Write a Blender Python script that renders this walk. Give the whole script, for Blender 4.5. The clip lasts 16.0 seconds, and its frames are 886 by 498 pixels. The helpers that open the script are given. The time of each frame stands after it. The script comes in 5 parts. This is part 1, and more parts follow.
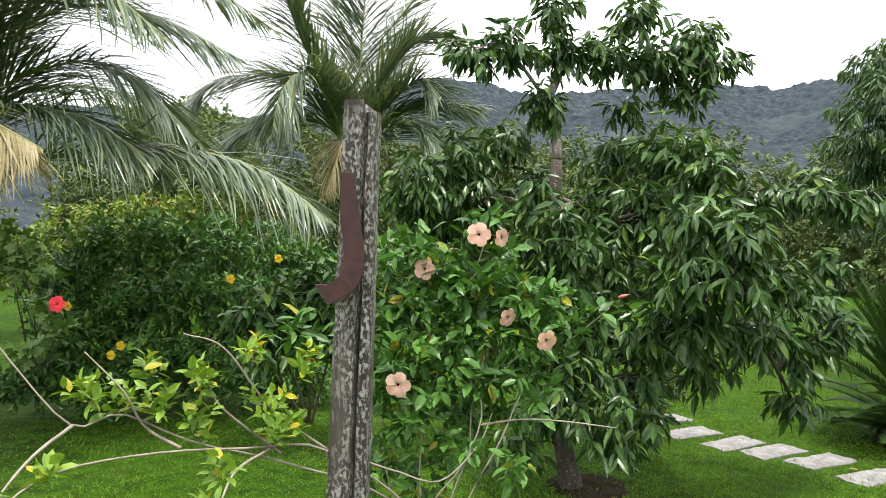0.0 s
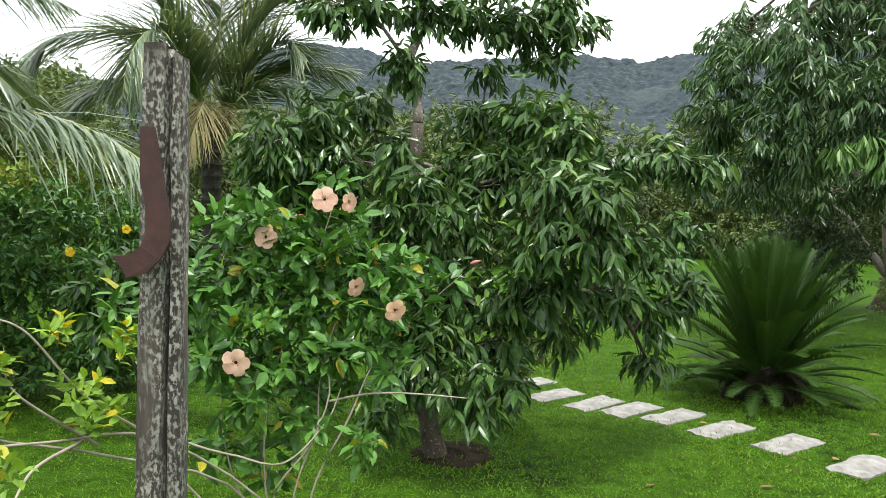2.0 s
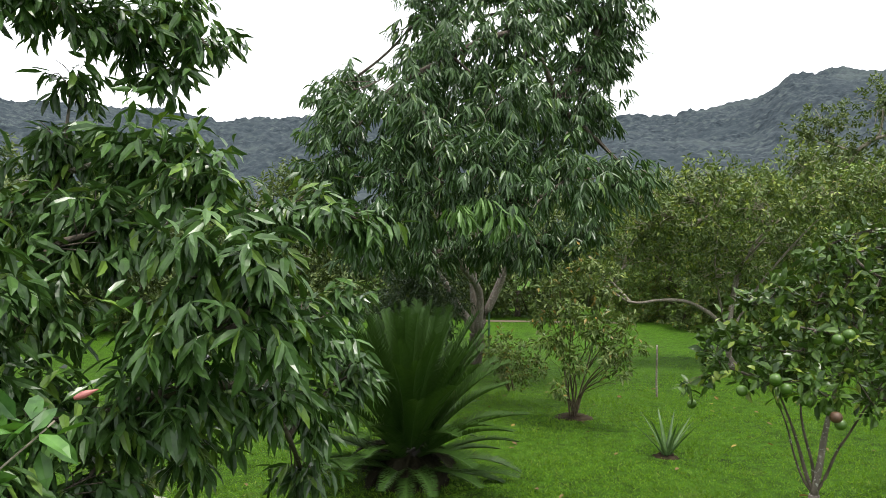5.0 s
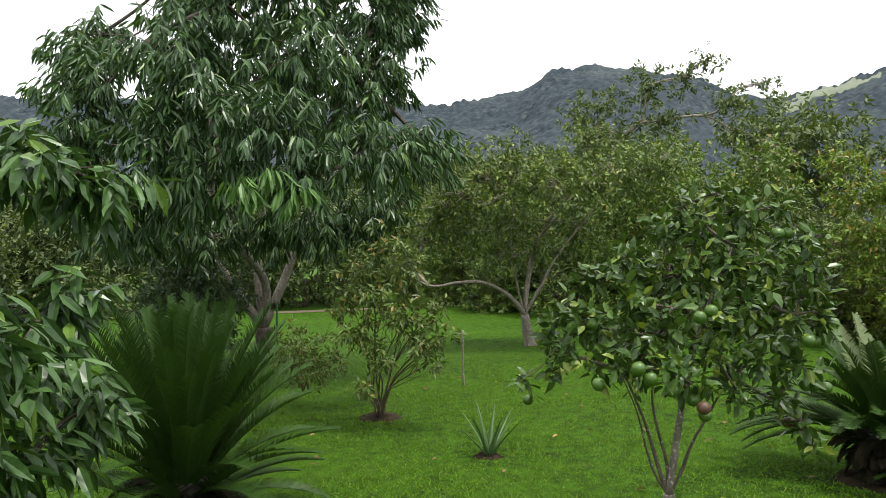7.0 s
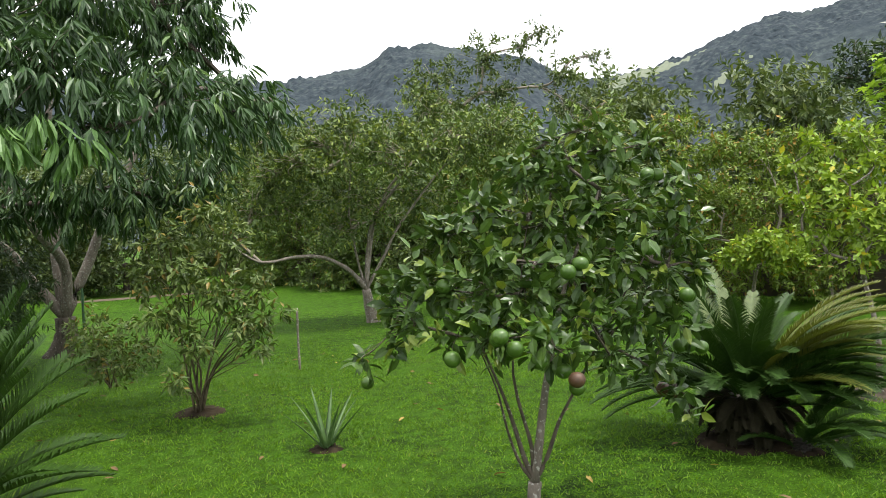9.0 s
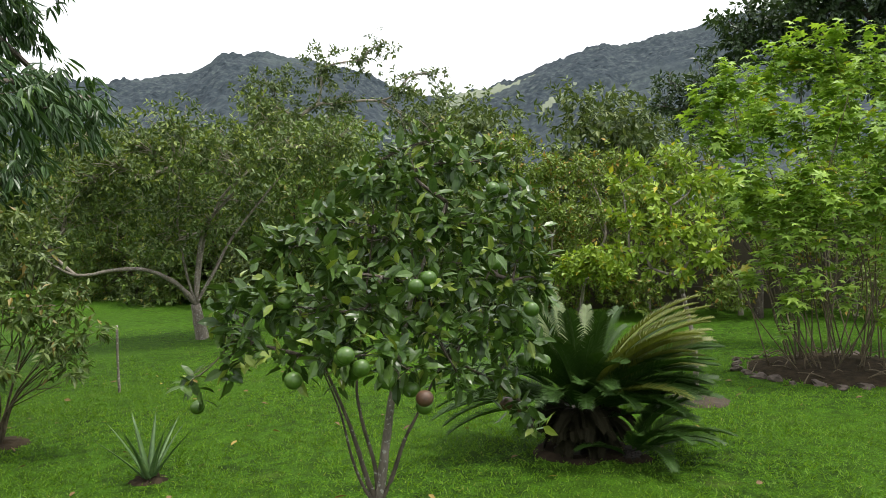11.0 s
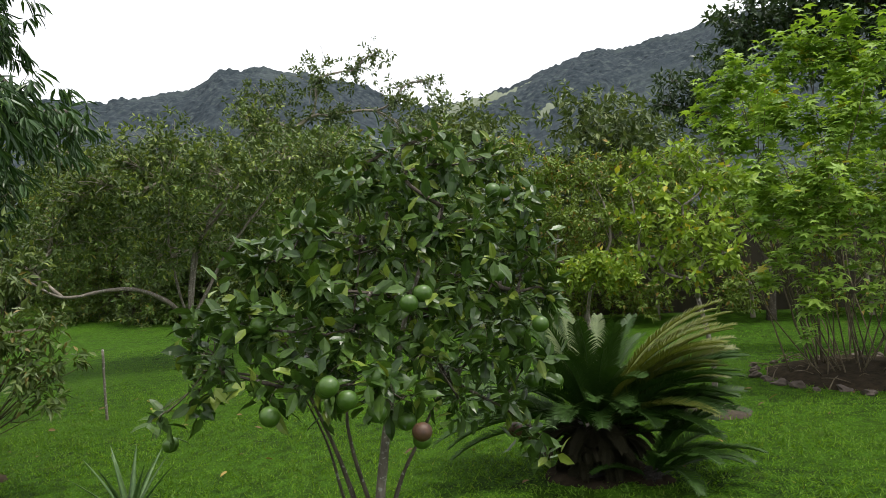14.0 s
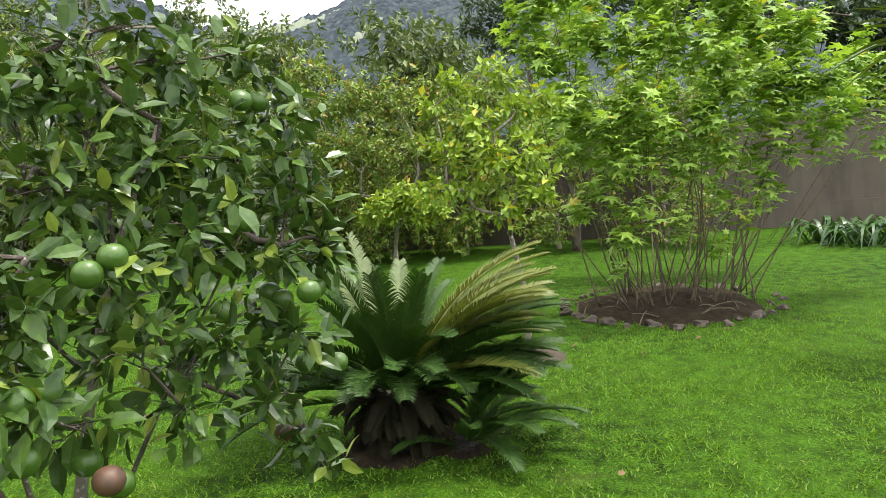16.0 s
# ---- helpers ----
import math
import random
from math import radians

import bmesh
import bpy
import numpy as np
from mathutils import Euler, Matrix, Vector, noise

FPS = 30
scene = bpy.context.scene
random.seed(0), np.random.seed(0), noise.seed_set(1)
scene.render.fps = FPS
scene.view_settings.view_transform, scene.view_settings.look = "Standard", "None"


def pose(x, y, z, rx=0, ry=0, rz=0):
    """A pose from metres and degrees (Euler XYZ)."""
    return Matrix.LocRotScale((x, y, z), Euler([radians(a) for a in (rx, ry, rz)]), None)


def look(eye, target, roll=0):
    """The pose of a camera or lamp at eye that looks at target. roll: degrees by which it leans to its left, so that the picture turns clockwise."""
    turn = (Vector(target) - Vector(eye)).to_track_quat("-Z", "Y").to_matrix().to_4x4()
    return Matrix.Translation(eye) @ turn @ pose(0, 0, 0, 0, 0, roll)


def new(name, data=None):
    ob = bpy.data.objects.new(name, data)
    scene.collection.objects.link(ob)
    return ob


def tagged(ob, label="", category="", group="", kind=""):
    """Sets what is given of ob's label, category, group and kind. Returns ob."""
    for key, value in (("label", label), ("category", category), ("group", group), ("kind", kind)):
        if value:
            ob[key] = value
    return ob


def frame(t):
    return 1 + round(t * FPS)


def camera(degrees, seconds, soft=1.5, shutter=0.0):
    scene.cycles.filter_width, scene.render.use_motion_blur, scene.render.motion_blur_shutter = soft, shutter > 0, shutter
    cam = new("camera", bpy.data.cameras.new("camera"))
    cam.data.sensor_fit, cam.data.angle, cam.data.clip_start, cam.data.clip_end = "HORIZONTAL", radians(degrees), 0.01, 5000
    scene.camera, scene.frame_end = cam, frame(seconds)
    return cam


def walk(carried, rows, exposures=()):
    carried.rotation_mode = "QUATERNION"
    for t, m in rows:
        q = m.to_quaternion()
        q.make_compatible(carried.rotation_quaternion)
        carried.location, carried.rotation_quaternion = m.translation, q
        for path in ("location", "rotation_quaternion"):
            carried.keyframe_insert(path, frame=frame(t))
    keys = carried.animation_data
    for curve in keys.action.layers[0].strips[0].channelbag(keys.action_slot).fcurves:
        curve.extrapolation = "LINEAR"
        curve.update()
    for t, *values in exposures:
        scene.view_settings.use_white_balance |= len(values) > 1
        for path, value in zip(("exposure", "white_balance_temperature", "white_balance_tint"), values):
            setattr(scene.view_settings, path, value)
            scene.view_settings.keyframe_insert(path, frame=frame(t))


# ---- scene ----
cam = camera(60.2, 16.0, soft=0.8)
PATH = [
    (0, (0.138, -0.315, 1.598), (0.001, 1.679, 1.553), 1.2),
    (0.5, (0.103, -0.332, 1.59), (-0.176, 1.647, 1.511), 1.1),
    (1, (0.102, -0.332, 1.594), (-0.181, 1.645, 1.494), 1.0),
    (1.5, (0.18, -0.268, 1.588), (0.17, 1.728, 1.467), 1.0),
    (2, (0.26, -0.15, 1.584), (0.437, 1.839, 1.463), 0.8),
    (2.5, (0.315, -0.032, 1.586), (0.548, 1.951, 1.46), 0.4),
    (3, (0.274, 0.134, 1.589), (0.66, 2.093, 1.468), 0.4),
    (3.5, (0.223, 0.329, 1.601), (0.782, 2.247, 1.509), 0.9),
    (4, (0.243, 0.537, 1.614), (1.022, 2.379, 1.573), 1.6),
    (4.5, (0.315, 0.766, 1.621), (1.257, 2.53, 1.658), 0.1),
    (5, (0.327, 1.062, 1.618), (1.495, 2.685, 1.663), 0.7),
    (7.5, (1.153, 2.045, 1.532), (2.777, 3.213, 1.534), -2.2),
    (8, (1.341, 2.136, 1.489), (3.012, 3.235, 1.485), -2.8),
    (8.5, (1.494, 2.197, 1.47), (3.198, 3.244, 1.456), -2.4),
    (9, (1.621, 2.302, 1.442), (3.412, 3.191, 1.385), -2.7),
    (9.5, (1.696, 2.397, 1.433), (3.562, 3.113, 1.367), -2.8),
    (10, (1.73, 2.39, 1.422), (3.624, 3.03, 1.357), -2.2),
    (12.5, (1.74, 2.383, 1.469), (3.713, 2.712, 1.468), -2.7),
    (13, (1.835, 2.391, 1.459), (3.797, 2.777, 1.467), -2.7),
    (13.5, (1.912, 2.373, 1.45), (3.833, 2.93, 1.449), -3.3),
    (14, (2.084, 2.449, 1.435), (4.023, 2.942, 1.421), -3.7),
    (14.5, (2.282, 2.507, 1.435), (4.263, 2.776, 1.399), -3.3),
    (15, (2.543, 2.468, 1.424), (4.534, 2.612, 1.312), -4.4),
    (15.5, (2.749, 2.429, 1.414), (4.738, 2.534, 1.237), -4.2),
    (16, (2.96, 2.435, 1.42), (4.947, 2.459, 1.198), -4.1),
]
EXPOSURES = [(0.0, 1.6, 6500, 12), (1.0, 1.55, 6500, 11), (2.0, 1.6, 6500, 6), (2.5, 1.75, 6500, 3), (3.5, 1.8, 6500, 3), (4.5, 1.5, 6500, 9), (5.0, 1.4, 6500, 10), (7.5, 1.3, 6500, 10), (9.0, 1.5, 6500, 10), (10.0, 1.5, 6500, 10), (12.5, 0.87, 6500, 10), (14.5, 0.97, 6500, 10), (15.0, 1.5, 6500, 10), (16.0, 1.9, 6500, 12)]
walk(cam, [(t, look(eye, target, roll)) for t, eye, target, roll in PATH], EXPOSURES)

# ---- light: a bright overcast sky and a wide soft sun ----
SUN_EL, SUN_AZ = 74.0, 165.0
world = bpy.data.worlds.new("overcast_sky")
scene.world = world
world.use_nodes = True
wn, wl = world.node_tree.nodes, world.node_tree.links
wn.clear()
sky = wn.new("ShaderNodeTexSky")
sky.sky_type, sky.sun_disc = "NISHITA", False
sky.sun_elevation, sky.sun_rotation = radians(SUN_EL), radians(SUN_AZ)
clear_sky, cloud = wn.new("ShaderNodeBackground"), wn.new("ShaderNodeBackground")
clear_sky.inputs["Strength"].default_value = 0.03
cloud.inputs["Color"].default_value = (1.0, 0.985, 0.975, 1)
cloud.inputs["Strength"].default_value = 0.72
both, wout = wn.new("ShaderNodeAddShader"), wn.new("ShaderNodeOutputWorld")
wl.new(sky.outputs[0], clear_sky.inputs["Color"])
wl.new(clear_sky.outputs[0], both.inputs[0])
wl.new(cloud.outputs[0], both.inputs[1])
wl.new(both.outputs[0], wout.inputs["Surface"])

sun = new("sun", bpy.data.lights.new("sun", "SUN"))
sun.data.energy, sun.data.angle, sun.data.color = 1.5, radians(10), (1.0, 0.97, 0.9)
az, el = radians(SUN_AZ), radians(SUN_EL)
sun.matrix_world = look((0, 0, 30), (-math.sin(az) * math.cos(el), -math.cos(az) * math.cos(el), 30 - math.sin(el)))


# ---- materials ----
def material(name, rough=0.6, metal=0.0):
    mat = bpy.data.materials.new(name)
    mat.use_nodes = True
    nt = mat.node_tree
    bsdf = nt.nodes["Principled BSDF"]
    bsdf.inputs["Roughness"].default_value = rough
    bsdf.inputs["Metallic"].default_value = metal
    return mat, nt, bsdf


def ramp(nt, fac, stops):
    r = nt.nodes.new("ShaderNodeValToRGB")
    e = r.color_ramp.elements
    while len(e) < len(stops):
        e.new(0.5)
    for k, (p, c) in enumerate(stops):
        e[k].position, e[k].color = p, (*c, 1)
    nt.links.new(fac, r.inputs[0])
    return r.outputs[0]


def noise_tex(nt, scale, detail=4.0, coord="Object", stretch=(1, 1, 1), rough=0.55):
    tc, mp, n = nt.nodes.new("ShaderNodeTexCoord"), nt.nodes.new("ShaderNodeMapping"), nt.nodes.new("ShaderNodeTexNoise")
    mp.inputs["Scale"].default_value = stretch
    n.inputs["Scale"].default_value, n.inputs["Detail"].default_value = scale, detail
    n.inputs["Roughness"].default_value = rough
    nt.links.new(tc.outputs[coord], mp.inputs[0])
    nt.links.new(mp.outputs[0], n.inputs["Vector"])
    return n.outputs["Fac"]


def mix(nt, fac, a, b, mode="MIX"):
    m = nt.nodes.new("ShaderNodeMix")
    m.data_type, m.blend_type = "RGBA", mode
    for s, v in ((m.inputs[0], fac), (m.inputs[6], a), (m.inputs[7], b)):
        if isinstance(v, (int, float)):
            s.default_value = v
        elif isinstance(v, tuple):
            s.default_value = (*v, 1)
        else:
            nt.links.new(v, s)
    return m.outputs[2]


def bump(nt, bsdf, height, strength=0.4, dist=0.01):
    b = nt.nodes.new("ShaderNodeBump")
    b.inputs["Strength"].default_value, b.inputs["Distance"].default_value = strength, dist
    nt.links.new(height, b.inputs["Height"])
    nt.links.new(b.outputs[0], bsdf.inputs["Normal"])


def leaf_mat(name, dark, light, odd=None, odd_from=0.95, rough=0.42, thin=0.2, scale=2.2, gloss=0.36):
    """A leaf: its colour varies leaf by leaf and from branch to branch; some light passes through it."""
    dark, light, odd = (tuple(c * k for c, k in zip(q, (1.07, 0.965, 1.08))) if q else q for q in (dark, light, odd))
    mat, nt, bsdf = material(name, rough)
    geo = nt.nodes.new("ShaderNodeNewGeometry")
    stops = [(0.0, dark), (0.75, light)]
    if odd:
        stops += [(odd_from - 0.004, light), (odd_from, odd)]
    col = ramp(nt, geo.outputs["Random Per Island"], stops)
    patch = noise_tex(nt, scale, 3.0)
    lo = tuple(0.72 * c for c in dark)
    col = mix(nt, ramp(nt, patch, [(0.35, (0.0,) * 3), (0.65, (0.45,) * 3)]), col, lo)
    vein = noise_tex(nt, 45.0, 2.0)
    col = mix(nt, 0.25, col, ramp(nt, vein, [(0.3, tuple(0.6 * c for c in dark)), (0.7, tuple(min(1, 1.25 * c) for c in light))]))
    nt.links.new(col, bsdf.inputs["Base Color"])
    bsdf.inputs["Specular IOR Level"].default_value = gloss
    tr, ms, out = nt.nodes.new("ShaderNodeBsdfTranslucent"), nt.nodes.new("ShaderNodeMixShader"), nt.nodes["Material Output"]
    warm = mix(nt, 1.0, col, (1.0, 1.0, 0.45), "MULTIPLY")
    nt.links.new(warm, tr.inputs["Color"])
    ms.inputs[0].default_value = thin
    nt.links.new(bsdf.outputs[0], ms.inputs[1])
    nt.links.new(tr.outputs[0], ms.inputs[2])
    nt.links.new(ms.outputs[0], out.inputs["Surface"])
    return mat


def bark_mat(name, dark, light, lichen=None, amount=0.55, scale=14.0):
    mat, nt, bsdf = material(name, 0.9)
    col = ramp(nt, noise_tex(nt, scale, 6.0, stretch=(1, 1, 0.35)), [(0.3, dark), (0.7, light)])
    if lichen:
        spots = ramp(nt, noise_tex(nt, scale * 1.7, 5.0), [(amount, (0,) * 3), (amount + 0.06, (1,) * 3)])
        col = mix(nt, spots, col, lichen)
    nt.links.new(col, bsdf.inputs["Base Color"])
    bump(nt, bsdf, noise_tex(nt, scale * 3, 6.0, stretch=(1, 1, 0.4)), 0.7, 0.008)
    return mat


def plain_mat(name, a, b, scale=20.0, rough=0.7, bump_d=0.003, metal=0.0):
    mat, nt, bsdf = material(name, rough, metal)
    col = ramp(nt, noise_tex(nt, scale, 6.0), [(0.3, a), (0.7, b)])
    col = mix(nt, ramp(nt, noise_tex(nt, scale * 0.15, 3.0), [(0.4, (0,) * 3), (0.7, (0.35,) * 3)]), col, tuple(0.6 * c for c in a))
    nt.links.new(col, bsdf.inputs["Base Color"])
    bump(nt, bsdf, noise_tex(nt, scale * 2.5, 6.0), 0.5, bump_d)
    return mat


LONGAN = leaf_mat("longan_leaf", (0.018, 0.05, 0.012), (0.076, 0.17, 0.036), (0.16, 0.29, 0.04), 0.91, 0.30, 0.17)
MANGO = leaf_mat("mango_leaf", (0.024, 0.064, 0.018), (0.072, 0.15, 0.042), (0.13, 0.24, 0.04), 0.94, 0.36, 0.16)
MANGO_NEW = leaf_mat("young_mango_leaf", (0.06, 0.15, 0.028), (0.12, 0.25, 0.05), rough=0.4)
ALLAMANDA = leaf_mat("allamanda_leaf", (0.02, 0.075, 0.012), (0.11, 0.275, 0.042), (0.45, 0.40, 0.03), 0.97, 0.36)
SHOOT = leaf_mat("young_allamanda_leaf", (0.09, 0.22, 0.02), (0.25, 0.42, 0.045), (0.62, 0.50, 0.03), 0.9, 0.42, 0.3)
BUSH = leaf_mat("hibiscus_bush_leaf", (0.026, 0.085, 0.02), (0.10, 0.24, 0.045), (0.16, 0.28, 0.03), 0.9, 0.4)
PALE = leaf_mat("pale_lobed_leaf", (0.07, 0.15, 0.03), (0.13, 0.24, 0.05), rough=0.5)
PALM = leaf_mat("palm_leaflet", (0.075, 0.135, 0.07), (0.17, 0.25, 0.125), (0.32, 0.35, 0.12), 0.88, 0.33, gloss=0.65)
PALM_DRY = leaf_mat("yellowed_palm_leaflet", (0.24, 0.23, 0.09), (0.42, 0.39, 0.19), (0.2, 0.14, 0.06), 0.86, 0.5)
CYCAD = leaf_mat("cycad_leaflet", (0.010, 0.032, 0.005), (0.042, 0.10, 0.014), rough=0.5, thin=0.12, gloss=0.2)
# lighter copy of the cycad leaf: sunlight on top fronds painted in, plus yellowing
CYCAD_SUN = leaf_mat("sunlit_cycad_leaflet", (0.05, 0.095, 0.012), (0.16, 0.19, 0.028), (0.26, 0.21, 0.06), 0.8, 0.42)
# near-black leaflets for the short old fronds that droop round the trunk
CYCAD_SKIRT = leaf_mat("blackish_cycad_leaflet", (0.008, 0.010, 0.004), (0.026, 0.026, 0.012), rough=0.8, thin=0.05, gloss=0.1)
CYCAD_PALE = leaf_mat("pale_new_cycad_leaflet", (0.11, 0.17, 0.06), (0.20, 0.27, 0.11), rough=0.35)
ORANGE = leaf_mat("orange_leaf", (0.018, 0.048, 0.010), (0.085, 0.17, 0.026), (0.26, 0.37, 0.05), 0.9, 0.32, 0.16, gloss=0.3)
PLUM = leaf_mat("grey_green_leaf", (0.045, 0.09, 0.022), (0.14, 0.22, 0.05), (0.28, 0.38, 0.06), 0.8, 0.5)
SPARSE = leaf_mat("shrub_leaf", (0.055, 0.11, 0.024), (0.14, 0.205, 0.04), (0.3, 0.2, 0.04), 0.94, 0.45)
YHEDGE = leaf_mat("yellowish_hedge_leaf", (0.085, 0.165, 0.02), (0.21, 0.32, 0.04), (0.40, 0.22, 0.05), 0.93, 0.5)
LIME = leaf_mat("yellow_green_leaf", (0.13, 0.26, 0.02), (0.31, 0.46, 0.045), (0.6, 0.5, 0.04), 0.95, 0.45, 0.3)
LOBED = leaf_mat("lobed_bush_leaf", (0.11, 0.25, 0.03), (0.35, 0.55, 0.08), (0.5, 0.42, 0.03), 0.985, 0.46, 0.38)
HEDGE = leaf_mat("hedge_leaf", (0.055, 0.12, 0.02), (0.16, 0.26, 0.04), (0.30, 0.26, 0.05), 0.93, 0.5)
WOODS = leaf_mat("far_tree_leaf", (0.045, 0.085, 0.026), (0.12, 0.18, 0.045), (0.18, 0.24, 0.05), 0.88, 0.55)
DARKTREE = leaf_mat("dark_tree_leaf", (0.025, 0.052, 0.022), (0.06, 0.105, 0.038), rough=0.4)
ALOE = plain_mat("aloe_flesh", (0.05, 0.11, 0.03), (0.11, 0.18, 0.055), 25, 0.45)
BULB = leaf_mat("strap_leaf", (0.015, 0.05, 0.01), (0.05, 0.115, 0.025), rough=0.35)
BARK = bark_mat("dark_bark", (0.035, 0.027, 0.02), (0.12, 0.095, 0.07), (0.27, 0.26, 0.22), 0.60, 34)
BARK_PALE = bark_mat("pale_lichen_bark", (0.10, 0.085, 0.065), (0.24, 0.20, 0.16), (0.36, 0.35, 0.30), 0.57, 30)
TWIG = bark_mat("grey_twig_bark", (0.17, 0.14, 0.105), (0.36, 0.315, 0.25), None)
STEM = bark_mat("green_brown_stem", (0.06, 0.046, 0.026), (0.16, 0.125, 0.075), None, scale=40)
PALMTRUNK = bark_mat("ringed_palm_bark", (0.012, 0.01, 0.008), (0.04, 0.034, 0.027), (0.13, 0.12, 0.10), 0.71, 9)
RIB = plain_mat("pale_frond_midrib", (0.25, 0.27, 0.09), (0.36, 0.36, 0.15), 12, 0.45, 0.001)
FIBRE = bark_mat("palm_fibre", (0.08, 0.055, 0.035), (0.2, 0.15, 0.1), None, scale=25)
RUST = plain_mat("rusted_iron", (0.028, 0.009, 0.008), (0.06, 0.02, 0.015), 30, 0.75, 0.002)
SLAB = plain_mat("rough_pale_slab", (0.15, 0.14, 0.128), (0.31, 0.30, 0.28), 14, 0.9, 0.006)
ROCK = plain_mat("brown_rock", (0.04, 0.03, 0.022), (0.14, 0.11, 0.085), 9, 0.9, 0.02)
SOIL = plain_mat("dark_soil", (0.016, 0.012, 0.007), (0.048, 0.036, 0.021), 12, 1.0, 0.02)
SOIL.node_tree.nodes["Principled BSDF"].inputs["Specular IOR Level"].default_value = 0.1
LITTER = plain_mat("brown_litter", (0.02, 0.014, 0.008), (0.06, 0.042, 0.022), 18, 0.95, 0.02)
SAND = plain_mat("sandy_track", (0.08, 0.06, 0.04), (0.14, 0.105, 0.07), 6, 0.95, 0.01)
FRUIT = plain_mat("green_orange_skin", (0.042, 0.10, 0.01), (0.075, 0.145, 0.016), 60, 0.4, 0.001)
FRUIT_BROWN = plain_mat("browned_orange_skin", (0.06, 0.035, 0.02), (0.14, 0.065, 0.03), 40, 0.55, 0.001)
PETAL = leaf_mat("peach_petal", (0.70, 0.42, 0.28), (0.84, 0.60, 0.43), rough=0.6, thin=0.35, scale=9)
THROAT = plain_mat("red_brown_throat", (0.22, 0.05, 0.03), (0.36, 0.12, 0.06), 60, 0.6, 0.001)
BUD = plain_mat("maroon_bud", (0.25, 0.06, 0.06), (0.42, 0.16, 0.13), 60, 0.5, 0.001)
RED = leaf_mat("red_petal", (0.55, 0.02, 0.03), (0.75, 0.05, 0.06), rough=0.55)
YELLOW = leaf_mat("yellow_petal", (0.65, 0.45, 0.01), (0.85, 0.62, 0.03), rough=0.55)
YELLOW_EDGE = plain_mat("yellow_leaf_margin", (0.35, 0.30, 0.06), (0.5, 0.44, 0.12), 30, 0.5, 0.001)


def wall_mat(name, base, stain):
    mat, nt, bsdf = material(name, 0.92)
    col = ramp(nt, noise_tex(nt, 2.5, 6.0), [(0.3, tuple(0.75 * c for c in base)), (0.7, base)])
    streak = ramp(nt, noise_tex(nt, 3.0, 5.0, stretch=(1.5, 1.5, 0.25)), [(0.45, (0,) * 3), (0.72, (0.8,) * 3)])
    col = mix(nt, streak, col, stain)
    nt.links.new(col, bsdf.inputs["Base Color"])
    bump(nt, bsdf, noise_tex(nt, 35, 6.0), 0.5, 0.006)
    return mat


WALL = wall_mat("stained_render", (0.105, 0.085, 0.064), (0.045, 0.037, 0.028))
TERRACOTTA = wall_mat("terracotta_render", (0.30, 0.15, 0.10), (0.17, 0.085, 0.06))


def lawn_mat():
    mat, nt, bsdf = material("mown_lawn", 0.8)
    fine = ramp(nt, noise_tex(nt, 60.0, 6.0, rough=0.75), [(0.36, (0.008, 0.028, 0.002)), (0.5, (0.045, 0.12, 0.005)), (0.68, (0.14, 0.28, 0.014))])
    tuft = ramp(nt, noise_tex(nt, 8.0, 5.0, rough=0.65), [(0.36, (0.25,) * 3), (0.62, (1.0,) * 3)])
    col = mix(nt, 1.0, fine, tuft, "MULTIPLY")
    broad = ramp(nt, noise_tex(nt, 0.7, 4.0), [(0.38, (0,) * 3), (0.68, (0.5,) * 3)])
    col = mix(nt, broad, col, (0.058, 0.135, 0.005))
    worn = ramp(nt, noise_tex(nt, 2.3, 5.0), [(0.62, (0,) * 3), (0.76, (0.4,) * 3)])
    col = mix(nt, worn, col, (0.10, 0.11, 0.028))
    nt.links.new(col, bsdf.inputs["Base Color"])
    bsdf.inputs["Specular IOR Level"].default_value = 0.08
    bump(nt, bsdf, noise_tex(nt, 75.0, 6.0, rough=0.7), 0.9, 0.03)
    return mat


LAWN = lawn_mat()
DEADLEAF = leaf_mat("dry_leaf", (0.07, 0.045, 0.02), (0.24, 0.17, 0.06), (0.4, 0.32, 0.06), 0.8, 0.7)
GRASS = leaf_mat("grass_blade", (0.05, 0.145, 0.006), (0.17, 0.34, 0.016), (0.30, 0.34, 0.07), 0.98, 0.6, 0.35, 0.9)


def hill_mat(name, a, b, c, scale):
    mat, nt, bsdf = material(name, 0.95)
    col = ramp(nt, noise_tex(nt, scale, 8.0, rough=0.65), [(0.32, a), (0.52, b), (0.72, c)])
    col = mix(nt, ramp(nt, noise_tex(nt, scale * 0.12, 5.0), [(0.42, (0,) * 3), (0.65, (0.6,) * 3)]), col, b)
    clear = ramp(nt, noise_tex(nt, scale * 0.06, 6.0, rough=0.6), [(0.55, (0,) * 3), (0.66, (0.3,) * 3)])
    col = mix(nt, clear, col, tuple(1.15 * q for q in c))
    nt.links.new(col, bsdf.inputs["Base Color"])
    bsdf.inputs["Specular IOR Level"].default_value = 0.1
    return mat


# distance haze is put into the woods' base colours as a blue-grey tint
HILL = hill_mat("haze_blue_wooded_hillside", (0.008, 0.013, 0.018), (0.030, 0.041, 0.048), (0.078, 0.095, 0.086), 0.30)
MEADOW = hill_mat("hill_pasture", (0.10, 0.12, 0.085), (0.145, 0.165, 0.115), (0.18, 0.20, 0.145), 0.06)


# ---- mesh helpers ----
rng = np.random.default_rng(7)


def mesh_of(name, verts, faces, mats, smooth=False):
    me = bpy.data.meshes.new(name)
    me.from_pydata([tuple(v) for v in verts], [], faces)
    for mt in mats if isinstance(mats, (list, tuple)) else [mats]:
        me.materials.append(mt)
    if smooth:
        me.polygons.foreach_set("use_smooth", [True] * len(me.polygons))
    return me


